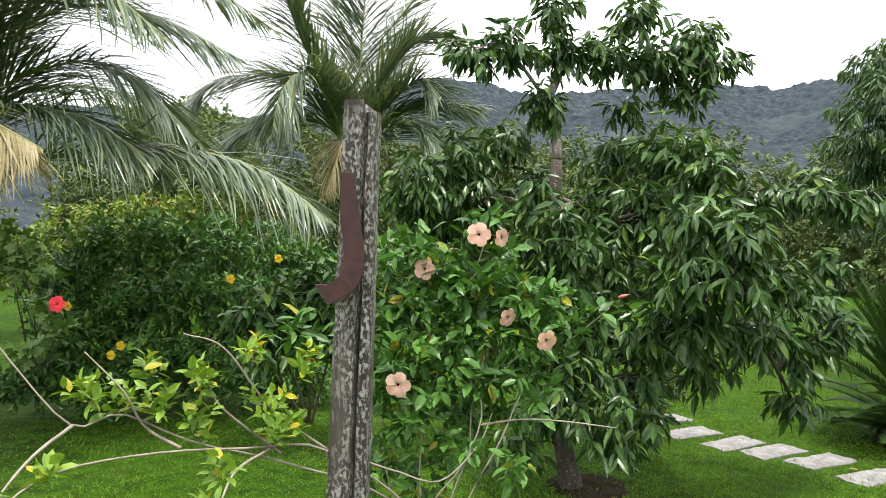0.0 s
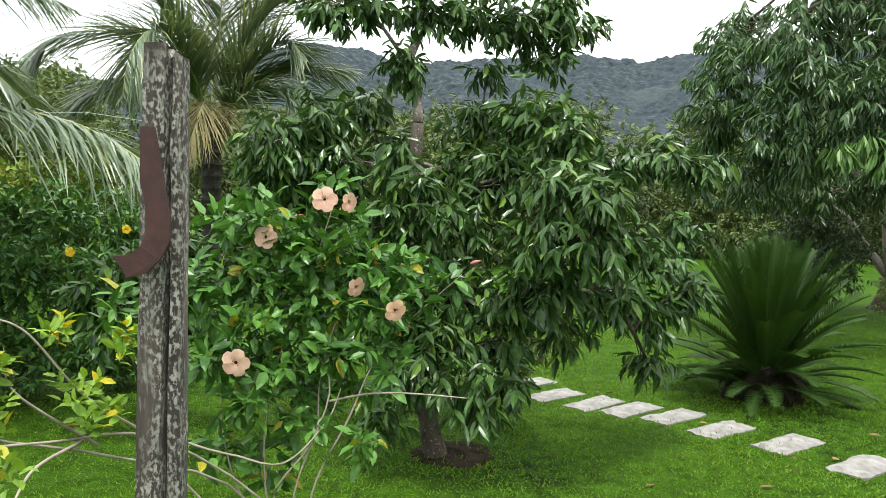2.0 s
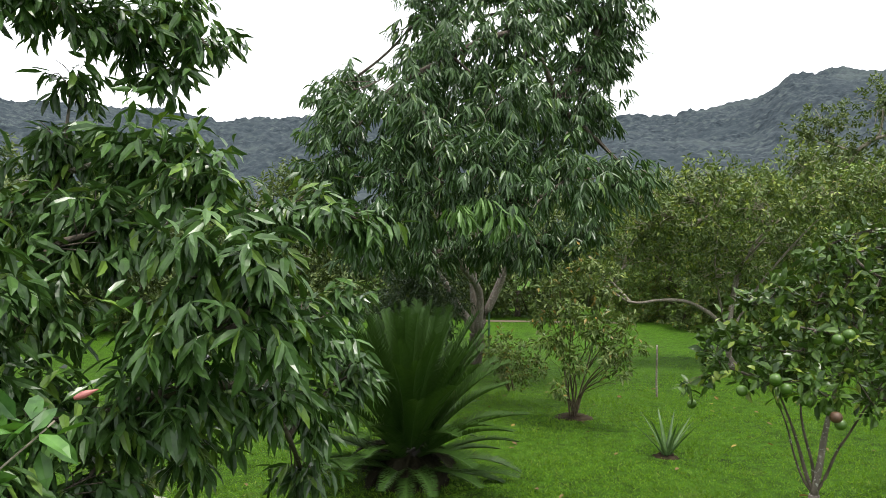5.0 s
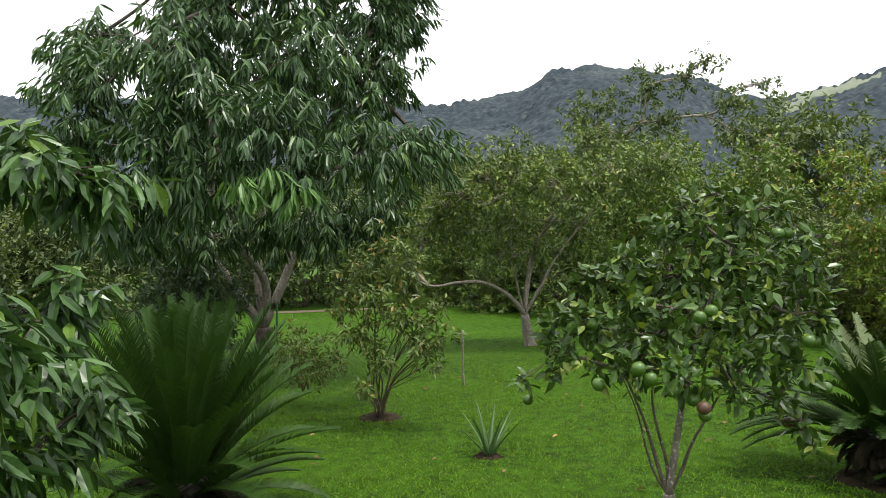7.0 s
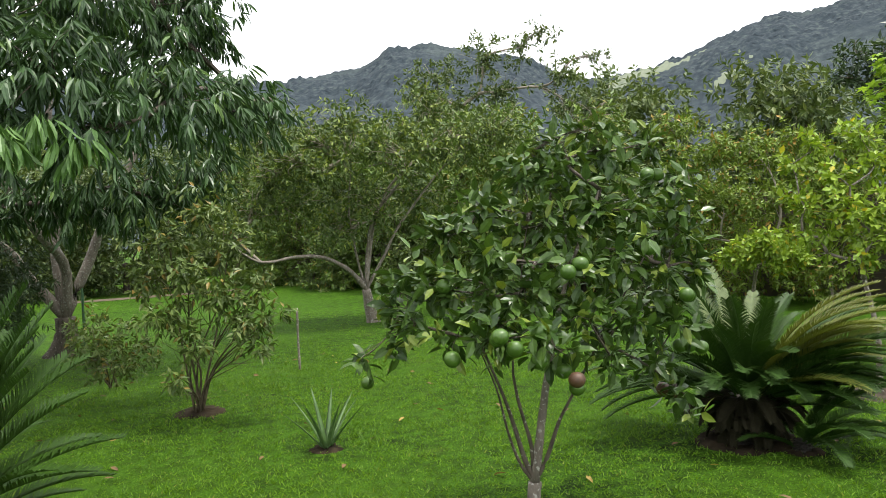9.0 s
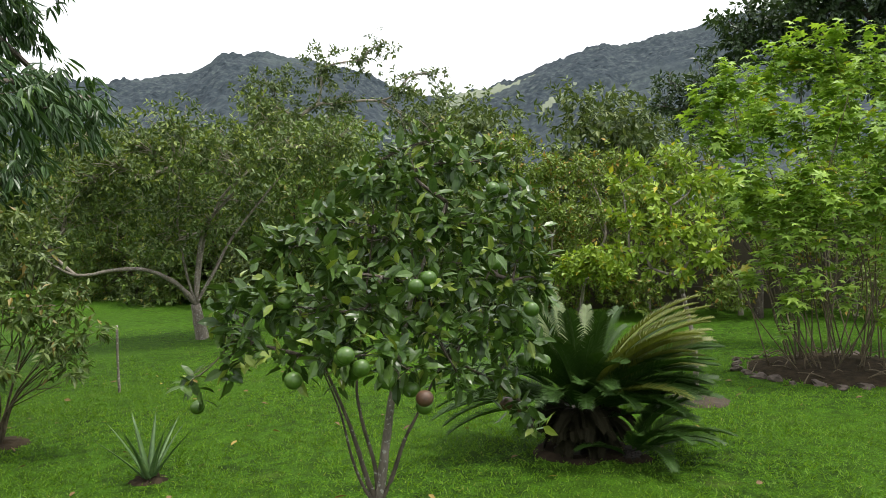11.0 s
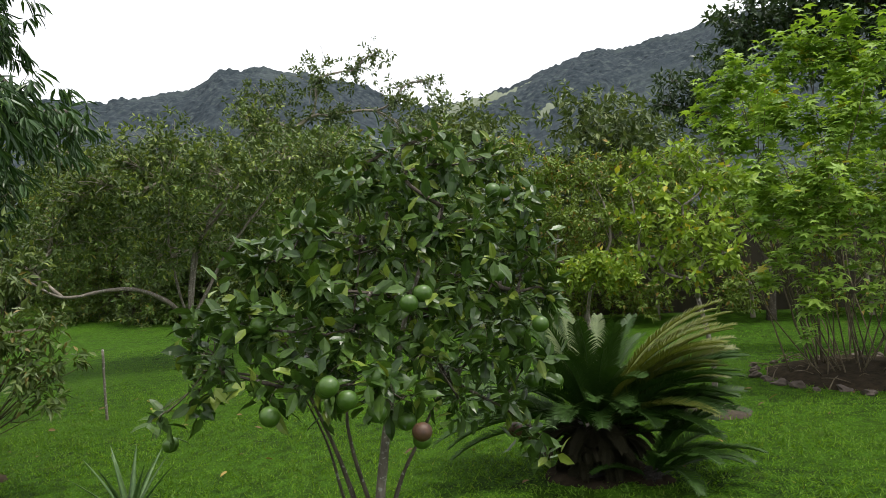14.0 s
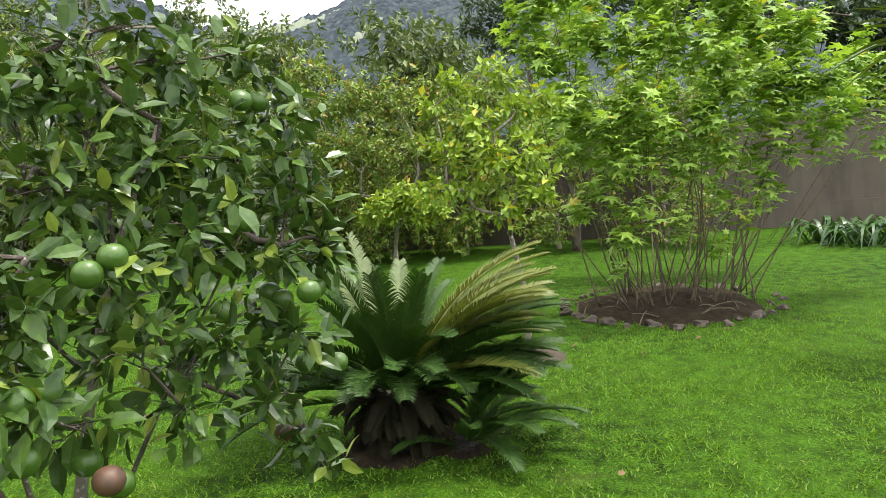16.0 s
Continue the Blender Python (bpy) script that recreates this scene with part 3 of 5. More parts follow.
# ---- palms ----
def frond_mesh(points, length_leaf=0.55, pairs=170, mat=PALM, hang=0.3, width=0.018, rib=0.02, name="frond", vee=0.3):
    """A feather leaf: a tapering midrib and two rows of hanging leaflets."""
    n = pairs
    c = bez(points, n + 1)
    d = norm(np.gradient(c, axis=0))
    side = norm(np.cross(d, np.tile([0, 0, 1.0], (n + 1, 1))))
    u = np.linspace(0, 1, n + 1)
    keep = u > 0.16
    size = length_leaf * np.sin(np.pi * np.clip(0.16 + 0.86 * u, 0, 1)) ** 0.6 + 0.05
    seg = (np.array([(0, -.35, 0), (0, .35, 0), (.35, .5, -.03), (.35, -.5, -.03), (.75, .35, -.14), (.75, -.35, -.14), (1, 0, -.28)]), [(0, 1, 2, 3), (3, 2, 4, 5), (5, 4, 6)])
    P, D, L = [], [], []
    for sgn in (-1, 1):
        fall = np.array((0, 0, -1.0)) * (hang + 0.25 * rng.normal(size=(n + 1, 1)))
        w = norm(0.9 * sgn * side + d * (0.95 + 0.5 * u[:, None]) + fall * (0.5 + 0.6 * u[:, None]) + np.array((0, 0, vee)) * (1 - u[:, None]) + 0.10 * rng.normal(size=(n + 1, 3)))
        P.append(c[keep])
        D.append(w[keep])
        L.append((size * (1 + 0.1 * rng.normal(size=n + 1)))[keep])
    lv, lf = leaves(np.vstack(P), np.vstack(D), np.concatenate(L), width, seg, twist=0.25)
    rv, rf = tube(points, rib, rib * 0.15, 5, 16)
    return mesh_of(name, lv, lf, mat), mesh_of("midrib", rv, rf, RIB, True)


def palm(base, top, r, fronds, dry, label, leaf=0.6):
    ob = thing("coconut_palm", label, "palm", (*base, 0))
    h = top[2]
    n, sides = 46, 12
    vs, fs = [], []
    for i in range(n):
        u = i / (n - 1)
        rr = r * (1.0 - 0.18 * u + 0.35 * math.exp(-u * 12) + 0.15 * ((i % 3) == 0))
        x, y = base[0] + (top[0] - base[0]) * u**1.3, base[1] + (top[1] - base[1]) * u**1.3
        for j in range(sides):
            a = 2 * math.pi * j / sides
            q = rr * (1 + 0.03 * rng.normal())
            vs.append((x + q * math.cos(a), y + q * math.sin(a), h * u - 0.03 * (i == 0)))
    for i in range(n - 1):
        for j in range(sides):
            fs.append((i * sides + j, i * sides + (j + 1) % sides, (i + 1) * sides + (j + 1) % sides, (i + 1) * sides + j))
    part("trunk", mesh_of("trunk", vs, fs, PALMTRUNK), ob)
    bits = []
    for q in range(16):
        a = 2.4 * q
        e = np.array(top) + (0.26 * math.cos(a), 0.26 * math.sin(a), 0.12 + 0.02 * q)
        bits.append(tube([np.array(top) + (0.7 * r * math.cos(a), 0.7 * r * math.sin(a), -0.15 + 0.02 * q), (np.array(top) + e) / 2 + (0.1 * math.cos(a), 0.1 * math.sin(a), 0), e], 0.05, 0.02, 5, 6, 0.1))
    v, f = join(bits)
    part("crownshaft", mesh_of("crownshaft", v, f, FIBRE, True), ob, "brown fibrous leaf bases")
    for p in fronds:
        blade, rib = frond_mesh([top] + list(p), leaf, width=0.016 if leaf < 1 else 0.024, pairs=210)
        part("midrib", rib, part("frond", blade, ob), "pale frond midrib")
    for p in dry:
        blade, rib = frond_mesh([top] + list(p), leaf * 0.75, 130, PALM_DRY, 0.9, 0.012)
        part("midrib", rib, part("frond", blade, ob, "yellowed drooping frond"))


PALM_A = (-3.77, 4.92)
palm(PALM_A, (-3.92, 5.18, 1.78), 0.115,
     [[(-3.22, 5.26, 2.10), (-2.33, 5.15, 2.17), (-1.55, 4.91, 2.02), (-0.93, 4.66, 1.64)],
      [(-3.64, 5.11, 2.48), (-3.08, 5.10, 2.76), (-2.55, 5.05, 2.70), (-1.95, 5.09, 2.14)],
      [(-3.70, 5.06, 2.56), (-3.20, 4.92, 3.39), (-2.47, 4.87, 3.63), (-1.41, 4.95, 2.96)],
      [(-4.09, 5.27, 2.59), (-4.47, 5.74, 3.31), (-5.01, 6.34, 4.21)],
      [(-3.83, 5.46, 2.53), (-3.53, 6.35, 2.83), (-3.13, 7.21, 2.70), (-2.72, 7.79, 2.16)],
      [(-3.46, 4.98, 2.37), (-2.78, 4.82, 2.35), (-2.13, 4.69, 2.02)]] + [
      [(-4.14, 4.73, 2.50), (-4.45, 4.17, 2.59), (-4.67, 3.62, 2.07)],
      [(-3.79, 4.62, 2.48), (-3.54, 3.92, 2.73), (-3.37, 3.27, 2.50)],
      [(-4.59, 5.39, 2.76), (-5.31, 5.56, 3.27), (-6.29, 5.71, 3.28)],
      [(-3.96, 5.36, 2.84), (-3.91, 5.89, 3.92), (-3.63, 6.74, 4.86)],
      [(-3.75, 5.27, 2.68), (-3.27, 5.34, 3.22), (-2.58, 5.48, 3.24), (-1.86, 5.55, 2.90)],
      [(-3.70, 4.94, 2.70), (-3.24, 4.65, 3.15), (-2.64, 4.55, 3.25), (-1.95, 4.45, 2.77)],
      [(-3.88, 4.93, 2.66), (-3.70, 4.57, 3.05), (-3.32, 4.35, 3.32), (-2.71, 4.28, 3.17)]],
     [[(-3.35, 4.22, 2.31), (-2.95, 4.12, 2.22), (-2.54, 4.02, 2.04)],
      [(-3.61, 4.18, 2.28), (-3.77, 4.0, 2.15), (-3.93, 3.86, 1.89)]],
     "coconut palm with a dark ringed trunk and drooping fronds", 0.85)
PALM_B = (-2.19, 11.45)
palm(PALM_B, (-2.14, 11.46, 2.62), 0.15,
     [[(-2.01, 11.28, 3.81), (-1.91, 11.09, 4.70), (-1.83, 10.90, 5.46)],
      [(-2.35, 11.01, 3.50), (-2.70, 10.62, 4.26), (-2.86, 10.26, 4.80)],
      [(-2.47, 11.18, 3.36), (-3.14, 11.01, 3.85), (-4.02, 10.73, 3.76), (-4.39, 10.58, 3.19)],
      [(-2.30, 10.81, 3.39), (-2.57, 10.13, 3.75), (-2.75, 9.67, 3.36), (-2.80, 9.45, 2.73)],
      [(-2.40, 11.30, 3.12), (-3.00, 11.16, 3.27), (-3.65, 10.96, 3.08), (-4.04, 10.82, 2.55)]] + [
      [(-1.71, 11.33, 3.64), (-1.19, 11.20, 4.37), (-0.55, 11.05, 4.58)],
      [(-1.67, 11.13, 3.27), (-1.05, 10.81, 3.79), (-0.70, 10.54, 3.50)],
      [(-1.65, 11.54, 3.24), (-0.95, 11.62, 3.56), (-0.08, 11.67, 3.56)],
      [(-1.64, 10.93, 2.99), (-1.02, 10.61, 3.11), (-0.58, 10.25, 2.67)],
      [(-2.26, 11.84, 4.01), (-2.57, 12.39, 5.06), (-2.80, 12.95, 5.99)],
      [(-1.90, 11.91, 3.92), (-1.64, 12.55, 4.99), (-1.31, 12.99, 5.77)]],
     [[(-2.05, 10.76, 2.93), (-2.05, 10.25, 2.75), (-2.19, 10.02, 2.10)]],
     "coconut palm behind the bushes with arching fronds", 1.05)


# ---- longan tree ----
def longan():
    base = (0.66, 4.52)
    ob = thing("longan_tree", "broad longan tree with drooping dark glossy leaves", "tree", (*base, 0))
    fork = (0.52, 4.67, 2.08)
    low = (0.55, 4.62, 0.53)
    v, f = tube([(base[0], base[1], -0.05), low, (0.49, 4.72, 1.37), fork], 0.062, 0.04, 9, 16, 0.06, 0.02)
    part("trunk", mesh_of("trunk", v, f, BARK, True), ob)
    upper = [(-0.03, 4.63, 2.75, 0.22), (0.19, 4.63, 2.79, 0.19), (0.56, 4.82, 2.81, 0.21), (0.86, 4.89, 2.79, 0.24), (1.23, 5.03, 2.78, 0.25), (1.47, 5.08, 2.92, 0.25), (1.65, 5.03, 2.76, 0.17), (0.45, 4.72, 2.46, 0.19), (1.04, 4.86, 3.05, 0.20), (0.47, 4.72, 3.07, 0.17), (1.44, 5.09, 2.58, 0.17), (1.00, 4.97, 2.48, 0.14)]
    upper = [(x, y, z, 0.82 * r) for x, y, z, r in upper]
    middle = [(-0.33, 4.51, 1.96, 0.21), (-0.09, 4.72, 2.07, 0.22), (-0.38, 4.70, 1.79, 0.19), (-0.01, 4.63, 1.83, 0.22), (0.24, 5.03, 2.24, 0.18), (0.32, 5.13, 1.90, 0.20), (0.83, 4.99, 1.83, 0.27), (0.98, 5.07, 2.15, 0.24), (1.24, 4.62, 2.12, 0.22), (1.39, 4.38, 1.98, 0.21), (0.06, 4.93, 1.62, 0.23), (0.41, 4.33, 1.56, 0.20), (0.75, 4.60, 1.45, 0.25), (-0.20, 5.22, 1.70, 0.24), (1.07, 4.65, 1.75, 0.26), (0.49, 4.32, 1.22, 0.20), (0.46, 4.12, 1.69, 0.14), (0.38, 4.23, 1.89, 0.12), (0.55, 4.12, 1.51, 0.14), (0.32, 4.23, 1.45, 0.14)]
    right = [(1.27, 3.89, 1.67, 0.19), (1.44, 3.74, 1.61, 0.17), (1.37, 3.76, 1.40, 0.19), (1.17, 3.92, 1.42, 0.19), (1.62, 3.89, 1.37, 0.16), (1.28, 4.10, 1.12, 0.20), (1.64, 4.20, 1.08, 0.21), (1.91, 4.32, 1.24, 0.18), (2.13, 4.55, 1.41, 0.17), (2.24, 4.51, 1.06, 0.15), (1.96, 4.41, 0.92, 0.19), (1.80, 4.67, 1.87, 0.17), (2.08, 4.57, 1.90, 0.17), (2.30, 4.48, 1.83, 0.13), (2.01, 4.60, 0.60, 0.14), (1.05, 4.25, 1.03, 0.21)]
    lower = [(0.77, 4.39, 1.04, 0.21), (0.96, 4.26, 0.79, 0.21), (0.62, 4.21, 0.79, 0.20), (0.73, 4.00, 0.58, 0.18), (1.00, 4.06, 0.57, 0.15), (0.49, 4.12, 0.61, 0.17), (0.36, 4.33, 0.90, 0.21), (0.86, 3.98, 0.45, 0.13), (1.40, 4.38, 0.81, 0.16), (0.14, 4.73, 1.18, 0.22), (-0.22, 5.12, 1.34, 0.24), (0.30, 4.33, 0.31, 0.14)]
    lows = [(0.56, 4.62, 0.24), (0.55, 4.62, 0.53), (0.51, 4.67, 0.93), (0.49, 4.72, 1.37), (0.50, 4.72, 1.74)]
    limbs(ob, lows[3:] + [fork], upper + middle[:10], BARK_PALE, 0.0095)
    limbs(ob, lows[1:], middle[10:] + right, BARK, 0.009)
    limbs(ob, lows[:3], lower, BARK, 0.007)
    cl = upper + middle + right + lower
    part("crown", crown_mesh("crown", cl, LONGAN, 72, 9, 0.9, 1.0, 0.15, 0.112, 0.032, FINE, core=0.45, squash=0.8), ob)
    disc("bare_earth", base[0] + 0.1, base[1] + 0.05, 0.3, SOIL, "", "", 0.015, ob)


longan()


# ---- peach-flowered shrub by the post ----
def flower(parent, at, aim, size, petals=5, mat=PETAL, core=THROAT, name="flower"):
    """A trumpet: five overlapping rounded petals round a dark throat."""
    m = Vector(aim).to_track_quat("Z", "Y").to_matrix()
    vs, fs, mi = [], [], []
    for k in range(petals):
        a0 = 2 * math.pi * k / petals
        s = len(vs)
        rows = [(0.12, 0.6, 0.0), (0.45, 0.68, 0.10), (0.85, 0.68, 0.13), (1.06, 0.36, 0.06)]
        for rad, half, z in rows:
            for j in (-1, 0, 1):
                a = a0 + j * half
                q = rad * (1 if j else 1.04) * size
                vs.append(m @ Vector((q * math.cos(a), q * math.sin(a), (z + 0.05 * (j == 1) - 0.03 * (j == 0)) * size)) + Vector(at))
        for r in range(3):
            for j in range(2):
                fs.append((s + 3 * r + j, s + 3 * r + j + 1, s + 3 * r + j + 4, s + 3 * r + j + 3))
                mi.append(0)
    s = len(vs)
    for r, z in ((0.26, 0.055), (0.16, -0.2), (0.10, -0.9)):
        for j in range(10):
            a = 2 * math.pi * j / 10
            vs.append(m @ Vector((r * size * math.cos(a), r * size * math.sin(a), z * size)) + Vector(at))
    for q in range(2):
        for j in range(10):
            fs.append((s + 10 * q + j, s + 10 * q + (j + 1) % 10, s + 10 * q + 10 + (j + 1) % 10, s + 10 * q + 10 + j))
            mi.append(1 if q == 0 else 0)
    cut = mi.index(1)
    ob = part(name, mesh_of(name, vs[:s], fs[:cut], mat, True), parent, "peach trumpet flower" if mat is PETAL else "")
    part("throat", mesh_of("throat", vs[s:], [tuple(i - s for i in q) for q in fs[cut:]], core, True), ob)
    return ob


def bud(parent, at, aim, length=0.045):
    a, d = np.array(at), norm(np.array(aim, float))
    v, f = tube([a, a + d * length * 0.5, a + d * length], length * 0.14, length * 0.05, 7, 6)
    c = v.reshape(6, 7, 3)
    for i, s in enumerate((0.6, 1.2, 1.7, 1.6, 1.0, 0.4)):
        c[i] = c[i].mean(0) + (c[i] - c[i].mean(0)) * s
    part("bud", mesh_of("bud", c.reshape(-1, 3), f, BUD, True), parent)


def allamanda():
    base = np.array((0.05, 2.75, 0.0))
    ob = thing("flowering_shrub", "sprawling allamanda shrub with peach trumpet flowers", "shrub", base)
    heap = [(-0.18, 2.78, 1.52, 0.10), (-0.31, 2.88, 1.47, 0.10), (0.11, 2.80, 1.68, 0.06), (-0.07, 2.79, 1.40, 0.13), (-0.22, 2.78, 1.29, 0.13), (0.07, 2.80, 1.41, 0.13), (0.23, 2.80, 1.34, 0.12), (0.36, 2.74, 1.31, 0.10), (0.54, 2.66, 1.32, 0.06), (-0.06, 2.74, 1.18, 0.14), (0.12, 2.75, 1.21, 0.13), (-0.23, 2.67, 1.09, 0.11), (0.30, 2.68, 1.16, 0.10), (-0.05, 2.68, 0.99, 0.11), (0.13, 2.69, 1.02, 0.09), (0.25, 2.47, 0.75, 0.07), (0.34, 2.63, 0.97, 0.06), (-0.20, 2.62, 0.86, 0.08), (-0.54, 2.40, 1.21, 0.07), (0.16, 2.91, 1.52, 0.08), (0.00, 2.64, 0.77, 0.07), (-0.34, 2.62, 0.98, 0.10), (-0.38, 2.70, 1.25, 0.10), (-0.30, 2.66, 0.68, 0.09), (-0.12, 2.70, 0.62, 0.09), (0.28, 2.66, 1.05, 0.08), (0.44, 2.64, 1.22, 0.06), (0.02, 2.80, 0.86, 0.11), (-0.16, 2.82, 0.95, 0.12), (0.20, 2.80, 0.88, 0.09), (0.0, 2.86, 1.54, 0.08)]
    sprawl = [(-1.03, 1.82, 1.11, 0.07), (-0.95, 1.86, 1.07, 0.06), (-0.90, 1.94, 1.16, 0.05), (-0.85, 1.90, 1.05, 0.07), (-0.77, 1.99, 1.13, 0.07), (-0.75, 1.94, 1.00, 0.06), (-0.65, 2.09, 1.21, 0.06), (-0.60, 2.11, 1.04, 0.07), (-0.55, 2.06, 0.93, 0.05), (-0.50, 2.19, 1.14, 0.07), (-0.93, 1.44, 0.99, 0.03), (-0.98, 1.28, 0.98, 0.03), (-0.56, 1.61, 0.96, 0.03), (-0.57, 1.55, 0.89, 0.04), (-0.52, 2.18, 0.95, 0.06)]
    pos, way = sprigs(heap, 150, 0.9)
    v1, f1 = rosettes(pos, way, 5, 1.0, 0.15, 0.07, 0.074, 0.031, FINE)
    part("crown", mesh_of("crown", v1, f1, ALLAMANDA), ob)
    pos, way = sprigs(sprawl, 180, 0.8, 0.7)
    way = norm(way * 0.6 + (0, 0, 0.7))
    v, f = rosettes(pos, way, 5, 1.0, -0.05, 0.05, 0.048, 0.022, FINE)
    part("young_shoots", mesh_of("young_shoots", v, f, SHOOT), ob, "yellow-green young leaves on sprawling twigs")
    foot = tuple(base)
    runs = [[(-0.12, 2.63, 0.46), (-0.43, 2.32, 0.82), (-0.63, 2.04, 0.90), (-0.81, 1.75, 0.96), (-0.94, 1.50, 0.98), (-0.98, 1.35, 0.94), (-0.97, 1.28, 0.90)],
            [(-0.21, 2.57, 0.54), (-0.52, 2.18, 0.81), (-0.78, 1.98, 0.93), (-0.95, 1.86, 1.04), (-1.04, 1.75, 1.03), (-1.16, 1.68, 1.20), (-1.25, 1.63, 1.36)],
            [(-1.04, 1.75, 1.03), (-1.07, 1.61, 0.98), (-1.08, 1.48, 0.91), (-1.04, 1.37, 0.88)]] + [
            [(-0.58, 2.11, 0.88), (-0.59, 1.83, 0.90), (-0.59, 1.71, 0.86), (-0.57, 1.61, 0.82)],
            [(-0.56, 2.17, 0.85), (-0.70, 2.01, 1.03), (-0.75, 2.00, 1.12)],
            [(-0.78, 1.88, 0.94), (-0.89, 1.88, 1.00), (-0.95, 1.86, 1.11), (-1.04, 1.81, 1.23)],
            [(-0.43, 2.32, 0.82), (-0.59, 2.16, 1.00), (-0.72, 2.07, 1.21), (-0.84, 2.03, 1.26)]] + [
            [(-0.43, 2.32, 0.78), (-0.23, 2.40, 0.74), (-0.05, 2.47, 0.68), (0.09, 2.59, 0.79), (0.14, 2.64, 0.90)],
            [(0.09, 2.64, 0.85), (0.24, 2.59, 0.89), (0.39, 2.51, 0.91), (0.58, 2.44, 0.91)],
            [(-0.10, 2.58, 0.48), (0.04, 2.64, 0.71), (0.06, 2.69, 0.92), (0.11, 2.75, 1.12)],
            [(-0.03, 2.58, 0.48), (0.10, 2.64, 0.91), (-0.06, 2.74, 1.11), (-0.18, 2.79, 1.24)]] + [
            [(-0.19, 2.62, 0.45), (-0.29, 2.66, 0.75), (-0.28, 2.72, 1.01), (-0.23, 2.84, 1.33)],
            [(0.03, 2.59, 0.48), (0.17, 2.59, 0.80), (0.30, 2.68, 1.05), (0.58, 2.65, 1.32)],
            [(-0.12, 2.63, 0.46), (-0.12, 2.68, 0.89), (0.01, 2.80, 1.29), (0.12, 2.86, 1.64)]]
    for k, r in enumerate(runs):
        start = [] if k in (2, 3, 4, 5, 6, 8) else [foot]
        v, f = tube(start + r, 0.0055 if k < 8 else 0.005, 0.002, 6, 26, 0.06)
        part("branch", mesh_of("branch", v, f, TWIG, True), ob)
    heads = [(0.07, 2.75, 1.59), (-0.14, 2.7, 1.45), (0.19, 2.67, 1.27), (0.33, 2.48, 1.21), (-0.21, 2.48, 1.03), (0.16, 2.75, 1.58)]
    for at, aim, s in zip(heads, [(0.1, -1, 0.15), (-0.2, -1, 0.05), (0.7, -0.9, -0.3), (0.5, -1, -0.25), (-0.1, -1, -0.1), (0.8, -0.8, -0.1)], (0.046, 0.042, 0.036, 0.038, 0.046, 0.036)):
        flower(ob, at, aim, s)
    for at, aim in zip([(0.16, 2.80, 1.58), (-0.06, 2.85, 1.52), (0.33, 2.74, 1.34), (0.61, 2.64, 1.36), (0.36, 2.68, 1.13), (0.14, 2.80, 1.39), (-0.24, 2.89, 1.51), (0.23, 2.80, 1.37)], [(0.6, -0.3, 0.4), (0.8, 0, 0.2), (1, -0.2, 0.1), (0.9, 0, 0.3), (0.9, 0, -0.3), (-0.4, -0.5, 0.5), (1, 0, 0.2), (0.8, 0, 0.1)]):
        bud(ob, at, aim)


allamanda()


# ---- bushes on the far side of the lawn ----
def bush(name, label, clumps, mat, base, per=30, count=6, length=0.09, width=0.035, stems=7, stem_r=0.012, shape=FOLD, droop=0.2, spread=1.0, stem_mat=None, squash=0.9, category="bush", flowers=(), core=0.45, group="", wide=0.35):
    """A bush of several stems from one foot, with its crown."""
    ob = thing(name, label, category, (*base, 0), group)
    order = list(clumps)
    for k in range(stems):
        x, y, z, r = order[(k * 5) % len(order)]
        foot = (base[0] + wide * 0.4 * rng.normal() * r, base[1] + wide * 0.4 * rng.normal() * r, -0.03)
        mid = ((foot[0] * 2 + x) / 3 + 0.05 * rng.normal(), (foot[1] * 2 + y) / 3 + 0.05 * rng.normal(), z * 0.5)
        bits = [tube([foot, mid, (x, y, z)], stem_r, stem_r * 0.35, 6, 10, 0.05)]
        for q in range(5):
            e = np.array((x, y, z)) + r * norm(rng.normal(size=3))
            bits.append(tube([mid if q % 2 else (np.array(mid) + (x, y, z)) / 2, e], stem_r * 0.35, stem_r * 0.12, 4, 4))
        v, f = join(bits)
        part("stem", mesh_of("stem", v, f, stem_mat or STEM, True), ob)
    part("crown", crown_mesh("crown", order, mat, per, count, spread, droop, length, length, width, shape, squash, core), ob)
    for at, aim, s, mt in flowers:
        flower(ob, at, aim, s, 5, mt, mt)
    return ob


HIB = [(-3.53, 5.88, 1.13, 0.32), (-3.30, 6.24, 1.38, 0.33), (-2.89, 6.43, 1.43, 0.33), (-2.50, 6.70, 1.44, 0.33), (-2.07, 6.95, 1.33, 0.34), (-1.64, 7.07, 1.17, 0.34), (-3.31, 5.78, 0.71, 0.34), (-2.94, 5.97, 0.89, 0.36), (-2.55, 6.15, 0.99, 0.36), (-2.12, 6.41, 0.88, 0.37), (-1.69, 6.64, 0.71, 0.32), (-3.50, 5.67, 0.38, 0.26), (-3.10, 5.78, 0.32, 0.31), (-2.69, 5.87, 0.42, 0.33), (-2.29, 6.03, 0.41, 0.33), (-1.91, 6.27, 0.34, 0.31), (-1.54, 6.47, 0.27, 0.26), (-3.74, 5.64, 0.27, 0.19)]
bush("hibiscus_bush", "large dense dark green hibiscus bush with small yellow blooms", HIB, BUSH, (-2.69, 6.24), 120, 7, 0.085, 0.036, 9, 0.02,
     flowers=[(p, (0, -1, 0), 0.035, YELLOW) for p in [(-1.77, 6.31, 1.33), (-2.72, 5.36, 0.67), (-2.78, 5.33, 0.60), (-3.12, 5.31, 0.97), (-1.99, 5.72, 1.18)]])
